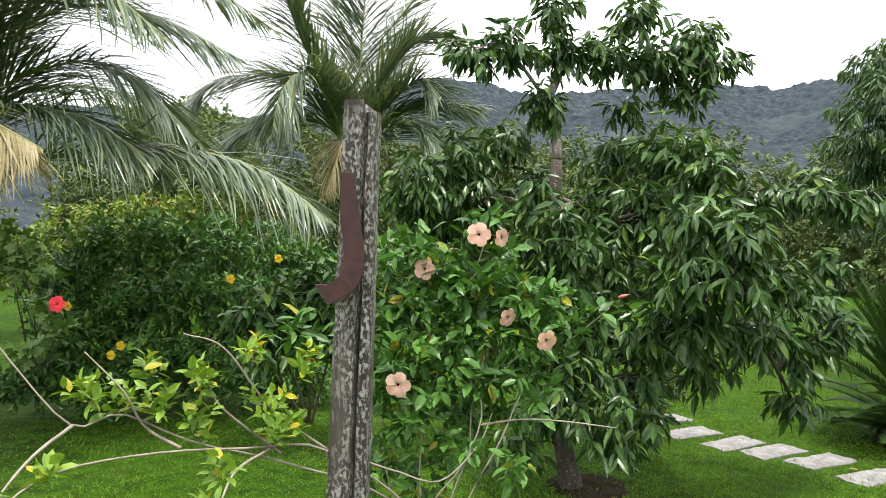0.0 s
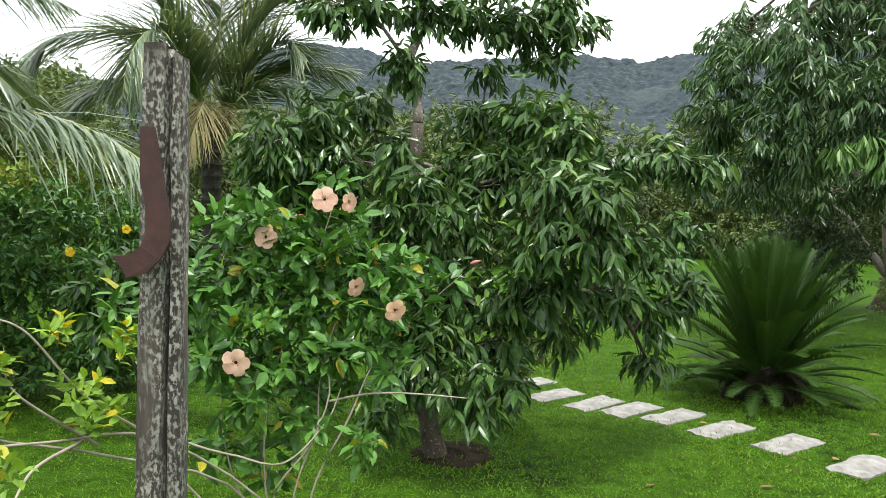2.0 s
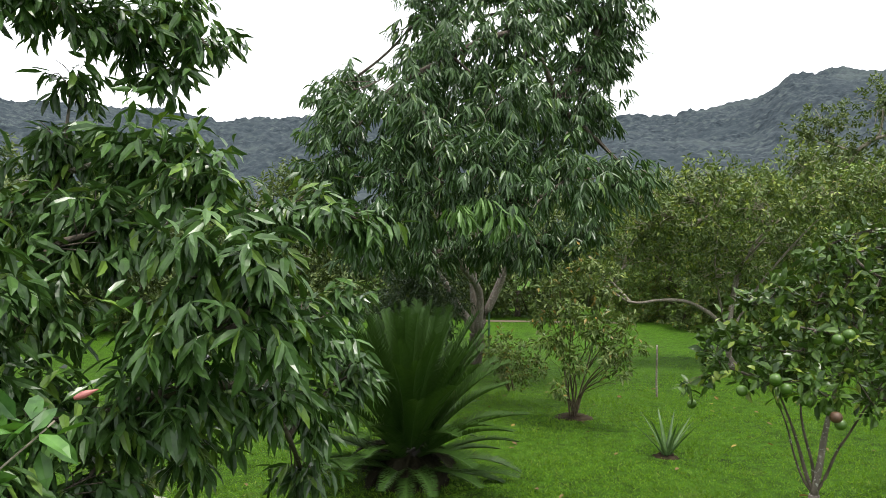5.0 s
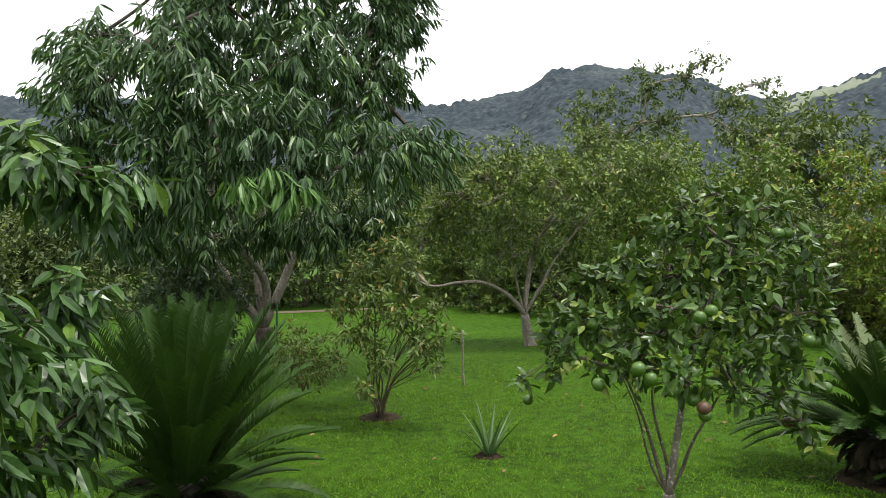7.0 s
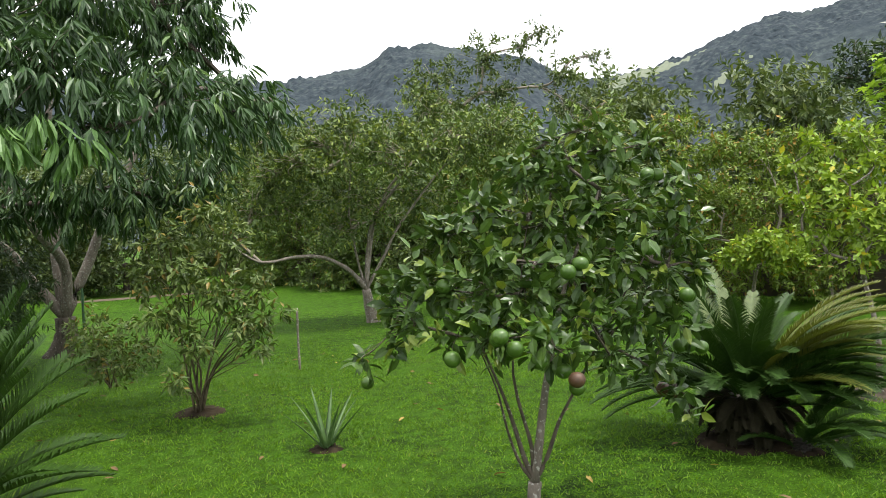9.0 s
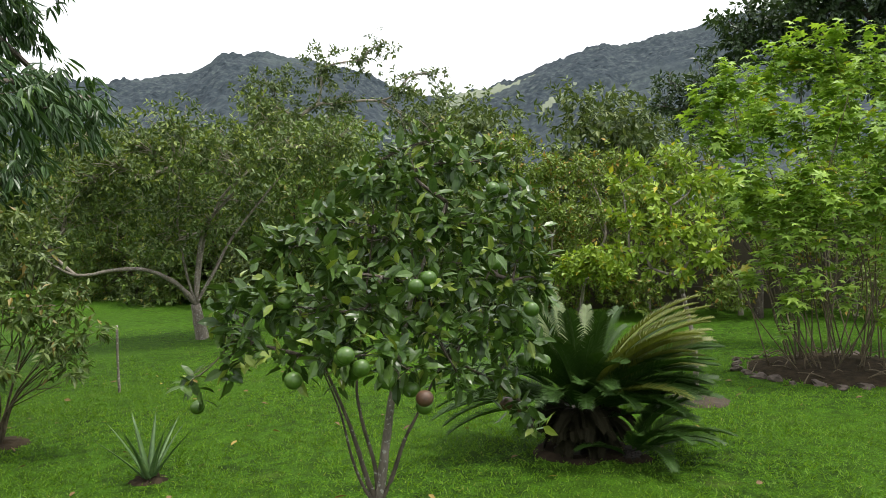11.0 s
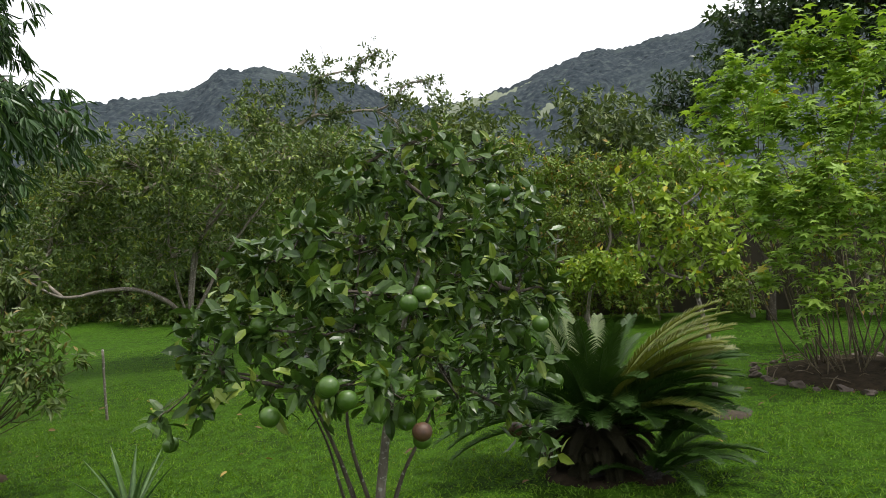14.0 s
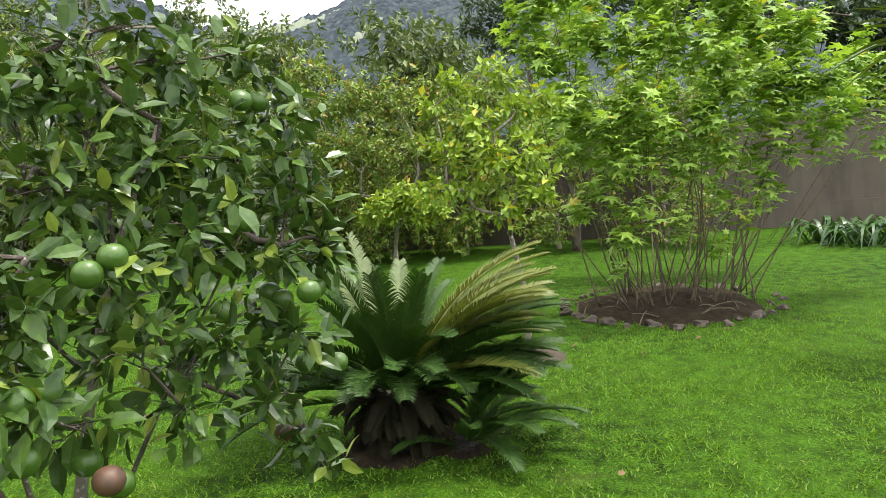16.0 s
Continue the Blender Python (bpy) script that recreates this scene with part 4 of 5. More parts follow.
RBUSH = [(-2.92, 4.38, 1.50, 0.12), (-2.89, 4.40, 1.31, 0.14), (-2.81, 4.45, 1.04, 0.12), (-2.72, 4.50, 0.85, 0.12), (-2.96, 4.36, 1.35, 0.12), (-2.84, 4.43, 0.74, 0.10)]
bush("red_hibiscus", "young pale-leaved hibiscus with one red flower", RBUSH, PALE, (-3.80, 5.99), 60, 5, 0.09, 0.07, 4, 0.01, LOBES, 0.3,
     flowers=[((-2.62, 4.33, 1.09), (0.1, -1, 0.1), 0.05, RED)])
LB = [(-7.04, 9.92, 1.13, 0.33), (-6.46, 9.71, 1.27, 0.36), (-6.09, 9.95, 1.44, 0.37), (-5.62, 10.21, 1.61, 0.40), (-5.06, 10.50, 1.75, 0.40), (-4.53, 10.95, 1.82, 0.41), (-3.96, 11.38, 1.88, 0.41), (-3.28, 11.60, 1.76, 0.41), (-6.36, 9.30, 0.86, 0.26), (-5.94, 9.57, 1.01, 0.34), (-5.30, 9.94, 1.17, 0.39), (-7.28, 9.75, 0.89, 0.24)]
bush("light_green_bush", "light yellowish green bush row behind the hibiscus", LB, YHEDGE, (-10.01, 17.48), 40, 7, 0.11, 0.05, 9, 0.02)
LSH = [(-1.57, 5.01, 0.95, 0.19), (-1.34, 5.08, 1.07, 0.21), (-1.10, 5.14, 1.12, 0.19), (-1.01, 5.16, 0.87, 0.21), (-1.25, 5.10, 0.82, 0.19), (-1.42, 4.95, 0.76, 0.16), (-1.08, 5.24, 1.19, 0.17)]
bush("longan_sapling", "low dark-leaved sapling beside the hibiscus", LSH, LONGAN, (-1.39, 5.89), 70, 8, 0.12, 0.04, 4, 0.014, FINE, 0.7)
UNDER = [(1.26, 5.02, 0.50, 0.16), (1.18, 5.04, 0.37, 0.14), (1.35, 5.00, 0.58, 0.14)]
bush("low_shrub", "small sparse shrub under the longan", UNDER, SPARSE, (1.38, 5.78), 80, 6, 0.06, 0.025, 4, 0.008)


# ---- cycads ----
def cycad_frond(length, rise, fall, mat, leaflet=0.13):
    """A stiff feather leaf: a midrib that turns from one angle above the ground to another, and two rows of narrow leaflets grown from it."""
    n = 74
    u = np.linspace(0, 1, n)
    ang = np.radians(rise + (fall - rise) * u**1.4)
    step = np.stack([np.cos(ang), np.zeros(n), np.sin(ang)], -1) * length / (n - 1)
    c = np.cumsum(step, 0) - step[0]
    d = norm(step)
    side = np.array([0, 1.0, 0])
    inward = np.stack([-d[:, 2], np.zeros(n), d[:, 0]], -1)
    size = leaflet * np.sin(np.pi * np.clip(0.10 + 0.84 * u, 0, 1)) ** 0.6
    half = (0.007 * (1 - u) + 0.002)[:, None]
    vs = list(np.concatenate([c - half * side, c + half * side, c - 0.8 * half * inward]))
    fs = []
    for k in range(n - 1):
        fs += [(k, k + 1, n + k + 1, n + k), (k, 2 * n + k, 2 * n + k + 1, k + 1), (n + k, n + k + 1, 2 * n + k + 1, 2 * n + k)]
        if u[k] < 0.13:
            continue
        for sg, row in ((-1, 0), (1, n)):
            w = norm(sg * side * 0.85 + 0.75 * d[k] + 0.42 * inward[k] + 0.06 * rng.normal(size=3))
            p, q, s = vs[row + k], vs[row + k + 1], len(vs)
            mid = (p + q) / 2 + w * size[k] * 0.6
            vs += [mid - 0.004 * d[k], mid + 0.004 * d[k], (p + q) / 2 + w * size[k] - np.array((0, 0, 0.012))]
            fs += [(row + k, row + k + 1, s + 1, s), (s, s + 1, s + 2)]
    return mesh_of("frond", vs, fs, mat)


def cycad(base, label, tiers, trunk=0.1, tall=0.30):
    """A sago cycad: tiers of fronds on a stubby trunk. tier: how many, least and greatest bearing, foot height, length, angles, spread, material, leaflet."""
    ob = thing("cycad", label, "cycad", (*base, 0))
    n, sides = 12, 14
    vs, fs = [], []
    for i in range(n):
        u = i / (n - 1)
        for j in range(sides):
            a = 2 * math.pi * j / sides
            rr = trunk * (1.25 - 0.35 * u) * (1 + 0.16 * ((i + j) % 2))
            vs.append((rr * math.cos(a), rr * math.sin(a), tall * u - 0.02))
    for i in range(n - 1):
        for j in range(sides):
            fs.append((i * sides + j, i * sides + (j + 1) % sides, (i + 1) * sides + (j + 1) % sides, (i + 1) * sides + j))
    fs.append(tuple((n - 1) * sides + j for j in range(sides)))
    part("trunk", mesh_of("trunk", vs, fs, PALMTRUNK), ob, "dark stubby trunk", pose(0, 0, 0))
    for count, from_a, to_a, foot, length, rise, fall, spread, mt, leaflet in tiers:
        kinds = [cycad_frond(length * (0.9 + 0.07 * q), rise + spread * (q - 1.5) / 1.5, fall + spread * (q - 1.5), mt, leaflet) for q in range(4)]
        for k in range(count):
            a = from_a + (to_a - from_a) * (k + 0.5 + 0.45 * rng.uniform(-1, 1)) / count
            r = 0.45 * trunk
            m = pose(r * math.cos(radians(a)), r * math.sin(radians(a)), foot + 0.03 * rng.normal(), 7 * rng.normal(), 4 * rng.normal(), a)
            part("frond", kinds[k % 4], ob, "", m)
    disc("leaf_litter", base[0], base[1], 2.6 * trunk, SOIL, "", "", 0.015, ob)
    return ob


cycad((3.52, 5.90), "dark green cycad with upright stiff fronds",
      [(26, 0, 360, 0.24, 1.00, 84, 68, 8, CYCAD, 0.13), (46, 0, 360, 0.22, 1.02, 70, 50, 7, CYCAD, 0.12), (22, 0, 360, 0.18, 0.90, 48, 10, 8, CYCAD, 0.13),
       (18, 0, 360, 0.14, 0.88, 28, -12, 8, CYCAD, 0.12), (14, 0, 360, 0.10, 0.76, 12, -14, 5, CYCAD, 0.11), (30, 0, 360, 0.22, 0.34, -10, -60, 8, CYCAD_SKIRT, 0.09)], 0.14)
cycad((6.78, 2.76), "cycad with arching fronds, yellowed and coloured as sunlit at the top",
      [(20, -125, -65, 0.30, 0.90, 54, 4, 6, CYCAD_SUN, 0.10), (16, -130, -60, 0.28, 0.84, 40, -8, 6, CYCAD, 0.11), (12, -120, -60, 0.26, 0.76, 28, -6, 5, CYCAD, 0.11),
       (16, 70, 230, 0.30, 0.60, 76, 42, 8, CYCAD, 0.11), (16, 110, 260, 0.30, 0.54, 50, -20, 10, CYCAD, 0.12), (14, 65, 125, 0.26, 0.98, 30, -22, 8, CYCAD, 0.11),
       (12, -60, 60, 0.28, 0.74, 58, 10, 10, CYCAD, 0.11), (4, 0, 70, 0.30, 0.74, 74, 58, 6, CYCAD_PALE, 0.10), (34, 0, 360, 0.27, 0.29, -8, -70, 14, CYCAD_SKIRT, 0.07), (30, 0, 360, 0.18, 0.28, 12, -55, 14, CYCAD_SKIRT, 0.06)], 0.14)
cycad((6.62, 2.44), "low young cycad offset beside a larger cycad",
      [(6, 210, 330, 0.06, 0.52, 56, 20, 10, CYCAD, 0.09), (7, 200, 320, 0.05, 0.56, 34, -22, 8, CYCAD, 0.09), (3, 60, 200, 0.05, 0.40, 40, -10, 8, CYCAD, 0.08)], 0.05, 0.09)


# ---- mango tree ----
def mango():
    base = (8.2, 11.2)
    ob = thing("mango_tree", "tall mango tree with long hanging leaves", "tree", (*base, 0))
    fork = (8.26, 11.09, 0.51)
    v, f = tube([(base[0], base[1], -0.05), (fork[0], fork[1], fork[2] * 0.5), fork], 0.15, 0.12, 12, 12, 0.05, 0.05)
    part("trunk", mesh_of("trunk", v, f, BARK, True), ob)
    crown_a = [(5.30, 10.65, 3.99, 0.49), (6.20, 9.90, 4.60, 0.45), (6.42, 9.70, 4.95, 0.40), (5.00, 8.28, 3.54, 0.52), (4.65, 8.96, 3.14, 0.54), (5.53, 8.16, 4.05, 0.57), (4.99, 7.81, 3.02, 0.55), (6.17, 7.91, 4.37, 0.63), (7.67, 8.71, 5.16, 0.58), (8.52, 8.55, 5.22, 0.60), (8.09, 8.57, 4.42, 0.62), (5.79, 7.45, 3.44, 0.57), (7.59, 8.50, 3.79, 0.63), (5.29, 7.21, 2.68, 0.47), (4.69, 8.01, 2.53, 0.49), (4.48, 9.05, 2.73, 0.47), (4.99, 7.69, 2.23, 0.45), (5.53, 7.14, 2.28, 0.45), (6.24, 7.03, 2.56, 0.50), (7.02, 7.08, 2.63, 0.44), (8.43, 7.89, 2.80, 0.35)]
    crown_b = [(4.96, 8.55, 2.14, 0.39), (4.78, 8.88, 1.95, 0.37), (6.90, 9.38, 5.74, 0.76), (7.69, 8.97, 5.96, 0.77), (8.46, 8.62, 5.96, 0.70), (8.42, 8.66, 3.84, 0.42), (6.33, 9.80, 5.26, 0.50), (5.70, 10.89, 4.30, 0.34), (7.59, 10.36, 4.18, 0.80), (6.96, 10.82, 3.20, 0.79), (8.39, 9.68, 3.38, 0.79), (8.72, 8.63, 4.78, 0.52), (6.81, 9.45, 1.87, 0.39), (7.38, 8.70, 1.95, 0.42), (8.82, 8.52, 6.59, 0.73), (8.14, 9.22, 6.91, 0.83), (8.01, 8.37, 2.19, 0.39), (5.18, 10.71, 2.32, 0.40), (6.31, 9.69, 1.78, 0.39), (7.05, 9.13, 1.83, 0.35), (7.78, 8.46, 1.88, 0.35), (5.79, 10.03, 1.77, 0.39)]
    for ends in ([(7.94, 11.33, 1.08), (7.74, 11.47, 1.46), (6.87, 11.56, 1.94)], [(8.26, 11.21, 1.43), (8.27, 11.08, 2.16), (8.22, 11.11, 3.23), (8.71, 11.11, 4.96)], [(8.58, 10.95, 1.25), (8.74, 10.69, 1.98), (9.40, 10.48, 3.26), (9.95, 10.21, 4.96)], [(8.16, 10.91, 1.19), (7.58, 10.73, 1.75), (6.98, 10.66, 2.70), (6.57, 10.92, 4.12)]):
        v, f = tube([fork] + ends, 0.075, 0.03, 9, 16, 0.06)
        part("limb", mesh_of("limb", v, f, BARK_PALE, True), ob)
    limbs(ob, [(8.25, 11.10, 1.43), (8.27, 11.08, 2.16), (8.22, 11.11, 3.23), (8.71, 11.11, 4.96), (7.74, 11.47, 1.46)], crown_a, BARK, 0.015)
    limbs(ob, [(8.74, 10.69, 1.98), (9.40, 10.48, 3.26), (9.95, 10.21, 4.96), (6.98, 10.66, 2.70)], crown_b, BARK, 0.015)
    part("crown", crown_mesh("crown", crown_a + crown_b, MANGO, 23, 11, 0.75, 1.15, 0.18, 0.165, 0.032, FINE, core=0.45), ob)
    fresh = [(4.72, 6.89, 2.14, 0.14), (5.04, 6.64, 2.09, 0.13), (4.93, 6.85, 2.23, 0.12)]
    part("young_shoot", crown_mesh("young_shoot", fresh, MANGO_NEW, 34, 7, 0.55, 1.4, 0.12, 0.19, 0.04, FINE), ob, "fresh light green hanging leaves")


mango()


# ---- orange tree ----
def orange_tree():
    base = (4.80, 3.52)
    ob = thing("orange_tree", "small orange tree laden with green fruit", "tree", (*base, 0))
    a = [(4.59, 3.76, 1.40, 0.12), (4.74, 3.66, 1.52, 0.13), (4.90, 3.52, 1.64, 0.13), (5.05, 3.35, 1.73, 0.13), (5.07, 3.47, 1.82, 0.09), (5.20, 3.18, 1.76, 0.14), (5.33, 3.02, 1.80, 0.11), (5.35, 2.93, 1.58, 0.13), (4.59, 3.52, 1.30, 0.14), (4.84, 3.40, 1.43, 0.16), (5.00, 3.22, 1.49, 0.16), (5.13, 3.07, 1.48, 0.16), (5.26, 2.90, 1.37, 0.14), (4.47, 3.79, 1.21, 0.13), (4.46, 3.60, 1.17, 0.13), (4.54, 3.41, 1.16, 0.14), (4.69, 3.24, 1.24, 0.14), (4.93, 3.08, 1.29, 0.15), (5.16, 2.93, 1.22, 0.15), (5.27, 2.83, 1.19, 0.10)]
    b = [(4.40, 3.91, 1.15, 0.10), (4.35, 3.81, 1.06, 0.10), (4.38, 3.94, 0.98, 0.08), (4.33, 3.63, 1.02, 0.11), (4.33, 3.43, 1.00, 0.11), (4.39, 3.27, 1.00, 0.11), (4.62, 3.16, 1.06, 0.12), (4.85, 3.03, 1.03, 0.12), (5.07, 2.90, 0.98, 0.12), (4.57, 4.18, 0.87, 0.07), (4.83, 3.69, 1.02, 0.16), (4.50, 3.22, 0.94, 0.09), (4.73, 3.10, 0.88, 0.10), (5.05, 3.01, 0.78, 0.09), (5.16, 2.91, 0.66, 0.08), (5.17, 2.86, 0.53, 0.05), (5.18, 3.28, 1.87, 0.08), (5.00, 3.50, 1.77, 0.07)]
    a += [(x + 0.34, y + 0.16, z - 0.03, 0.9 * r) for x, y, z, r in a[1::2]]
    b += [(x + 0.36, y + 0.17, z + 0.02, 0.9 * r) for x, y, z, r in b[::2]]
    crotch = (4.83, 3.49, 0.28)
    v, f = tube([(base[0], base[1], -0.05), (4.82, 3.50, 0.14), crotch], 0.036, 0.030, 10, 8, 0.07, 0.014)
    part("trunk", mesh_of("trunk", v, f, BARK_PALE, True), ob)
    stems = (([(4.85, 3.46, 0.50), (4.86, 3.43, 0.70), (4.89, 3.39, 0.92), (4.92, 3.32, 1.21), (4.99, 3.18, 1.58)], 0.024, BARK_PALE), ([(4.81, 3.53, 0.40), (4.80, 3.57, 0.55), (4.79, 3.61, 0.68), (4.77, 3.70, 0.91), (4.73, 3.82, 1.24)], 0.014, BARK),
             ([(4.83, 3.50, 0.45), (4.81, 3.55, 0.68), (4.82, 3.56, 0.88), (4.87, 3.49, 1.42)], 0.012, BARK), ([(4.85, 3.43, 0.40), (4.88, 3.38, 0.55), (4.91, 3.32, 0.67), (4.96, 3.20, 0.91), (5.05, 3.01, 1.27)], 0.012, BARK),
             ([(4.80, 3.54, 0.36), (4.77, 3.58, 0.50), (4.70, 3.60, 0.72), (4.55, 3.62, 0.95)], 0.010, BARK))
    for ends, r, skin in stems:
        v, f = tube([crotch] + ends, r, r * 0.25, 8, 18, 0.05)
        part("limb", mesh_of("limb", v, f, skin, True), ob)
    limbs(ob, [(4.89, 3.39, 0.92), (4.92, 3.32, 1.21), (4.99, 3.18, 1.58), (4.96, 3.20, 0.91), (5.05, 3.01, 1.27), (4.87, 3.49, 1.42)], a, BARK, 0.0042)
    limbs(ob, [(4.77, 3.70, 0.91), (4.55, 3.62, 0.95), (4.82, 3.56, 0.88), (4.96, 3.20, 0.91)], b, BARK, 0.0038)
    part("crown", crown_mesh("crown", a + b, ORANGE, 86, 5, 1.0, 0.15, 0.09, 0.075, 0.034, FINE, core=0.55), ob)
    me = bpy.data.meshes.new("orange")
    bm = bmesh.new()
    bmesh.ops.create_icosphere(bm, subdivisions=3, radius=0.033)
    for q in bm.verts:
        q.co.z *= 0.95
        if q.co.z > 0.024:
            q.co.z -= 0.25 * (q.co.z - 0.024)
    bm.to_mesh(me)
    bm.free()
    me.materials.append(FRUIT)
    me.polygons.foreach_set("use_smooth", [True] * len(me.polygons))
    brown = me.copy()
    brown.materials.clear()
    brown.materials.append(FRUIT_BROWN)
    at = [(4.21, 3.57, 0.94), (4.77, 4.31, 0.70), (5.26, 2.98, 1.64), (4.60, 3.17, 1.27), (4.56, 3.21, 1.24), (4.95, 2.97, 1.31), (5.16, 2.94, 1.06), (5.21, 2.85, 1.08), (5.18, 2.98, 1.08), (5.22, 2.90, 0.85), (5.23, 2.86, 0.85), (5.25, 2.81, 0.84), (4.34, 3.27, 0.92), (4.48, 3.22, 0.86), (4.25, 3.33, 0.98), (4.21, 3.37, 1.03), (4.35, 3.27, 1.03)]
    at += [(4.42, 3.25, 1.03), (5.02, 3.07, 1.06), (5.20, 2.89, 0.53), (4.55, 3.19, 0.78), (5.20, 2.94, 1.02), (5.26, 2.79, 1.17), (5.17, 3.03, 0.97), (5.18, 3.01, 1.64), (4.98, 3.23, 1.52)]
    at += [(4.95, 2.97, 1.31), (4.78, 3.23, 1.26), (4.49, 3.73, 1.245), (4.41, 3.69, 1.20), (4.28, 3.41, 1.01), (4.38, 3.41, 0.94), (4.97, 3.06, 1.07), (5.62, 2.84, 1.14), (4.95, 2.82, 1.11)]
    for p in at:
        part("orange", me, ob, "", pose(p[0] - base[0], p[1] - base[1], p[2], 20 * rng.normal(), 20 * rng.normal(), 0))
    for p in [(4.42, 3.15, 0.84), (5.20, 2.98, 0.65), (5.22, 2.94, 0.63)]:
        part("orange", brown, ob, "browned orange", pose(p[0] - base[0], p[1] - base[1], p[2]))


orange_tree()


# ---- open lawn: shrubs, aloe, stakes ----
SH = [(5.93, 6.60, 1.14, 0.22), (6.09, 6.42, 0.99, 0.22), (5.98, 6.83, 1.44, 0.23), (6.23, 6.72, 1.63, 0.23), (6.14, 6.22, 0.79, 0.17), (6.16, 6.19, 0.60, 0.14), (5.79, 6.74, 0.86, 0.19), (5.88, 6.51, 0.67, 0.17), (5.87, 6.94, 1.15, 0.19), (6.36, 6.57, 1.37, 0.20), (6.25, 6.24, 1.07, 0.17), (6.26, 6.07, 0.83, 0.12), (5.70, 6.55, 0.41, 0.11)]
bush("slender_shrub", "open many-stemmed shrub with some yellowed leaves", SH, SPARSE, (6.34, 6.96), 80, 6, 0.075, 0.03, 11, 0.011, core=0.6, droop=0.45)
BM = [(6.18, 8.01, 0.50, 0.26), (6.41, 7.94, 0.58, 0.26), (6.46, 7.76, 0.42, 0.20), (6.40, 8.35, 0.68, 0.21), (6.23, 7.83, 0.34, 0.17)]
bush("low_round_bush", "low twiggy green bush near the mango", BM, SPARSE, (6.96, 8.72), 75, 6, 0.06, 0.026, 7, 0.009)
BA = [(6.97, 10.90, 0.82, 0.39), (6.87, 11.21, 1.26, 0.44), (7.25, 10.71, 0.57, 0.35), (7.44, 10.82, 1.08, 0.40), (7.22, 11.10, 1.39, 0.40), (6.52, 11.19, 0.85, 0.39), (6.80, 10.90, 0.47, 0.31)]
bush("dark_thicket", "dark fine-leaved thicket behind the mango", BA, DARKTREE, (7.66, 11.86), 60, 7, 0.10, 0.028, 9, 0.014)
disc("bare_earth", 6.34, 6.96, 0.24, SOIL, "bare soil round a shrub's stems", "soil")


def aloe(at):
    ob = thing("aloe", "small aloe rosette with pointed grey-green leaves", "aloe", (*at, 0))
    for k in range(12):
        a = 2.4 * k
        u = k / 12
        L = 0.42 * (1 - 0.2 * u) * rng.uniform(0.85, 1.1)
        tilt = 0.10 + 0.72 * (1 - u)
        d = np.array((math.cos(a) * tilt, math.sin(a) * tilt, 1.0))
        d /= np.linalg.norm(d)
        s = np.array((-math.sin(a), math.cos(a), 0))
        nrm = np.cross(d, s)
        vs, fs, m = [], [], 8
        for i in range(m):
            t = i / (m - 1)
            p = d * L * t + np.array((math.cos(a), math.sin(a), 0)) * (0.02 + 0.06 * t * t)
            w = 0.024 * (1 - t) ** 0.75 + 0.001
            for q, h in ((-1, 0.35), (0, -0.2), (1, 0.35), (0, 0.45)):
                vs.append(p + s * w * q + nrm * w * h)
        for i in range(m - 1):
            for j in range(4):
                fs.append((4 * i + j, 4 * i + (j + 1) % 4, 4 * i + 4 + (j + 1) % 4, 4 * i + 4 + j))
        part("leaf", mesh_of("leaf", vs, fs, ALOE, True), ob, "", pose(0, 0, 0))


aloe((5.78, 5.30))
disc("bare_earth", 5.78, 5.30, 0.13, SOIL, "bare soil round the aloe", "soil", 0.008)


POLE = plain_mat("green_paint", (0.02, 0.06, 0.025), (0.04, 0.10, 0.04), 20, 0.5)


def stake(points, r, label, name="wooden_stake", category="stake", skin=BARK_PALE):
    v, f = tube(points, r, r * 0.8, 7, 12, 0.08)
    tagged(new(name, mesh_of(name, v, f, skin, True)), label, category)


stake([(8.15, 7.30, -0.05), (8.155, 7.31, 0.3), (8.15, 7.30, 0.66)], 0.014, "thin pale wooden stake in the lawn")


def bare_shrub():
    """Two bare forked sticks that rise from one foot."""
    foot = (3.60, 1.44, -0.04)
    ob = thing("bare_shrub", "leafless grey forked sticks at the lawn's edge", "shrub", (foot[0], foot[1], 0))
    for run, r in (([foot, (3.60, 1.50, 0.45), (3.54, 1.69, 1.06), (3.48, 1.77, 1.07), (3.46, 1.81, 1.05)], 0.0055), ([(3.60, 1.50, 0.45), (3.63, 1.53, 1.16), (3.61, 1.63, 1.25), (3.63, 1.71, 1.27), (3.62, 1.76, 1.29)], 0.0045)):
        v, f = tube(run, r, r * 0.5, 7, 24, 0.08)
        part("branch", mesh_of("branch", v, f, BARK_PALE, True), ob)


bare_shrub()
stake([(8.91, 11.58, -0.05), (8.92, 11.58, 0.5), (8.91, 11.57, 1.05)], 0.02, "thin dark green pole beside the mango", "garden_pole", "pole", POLE)


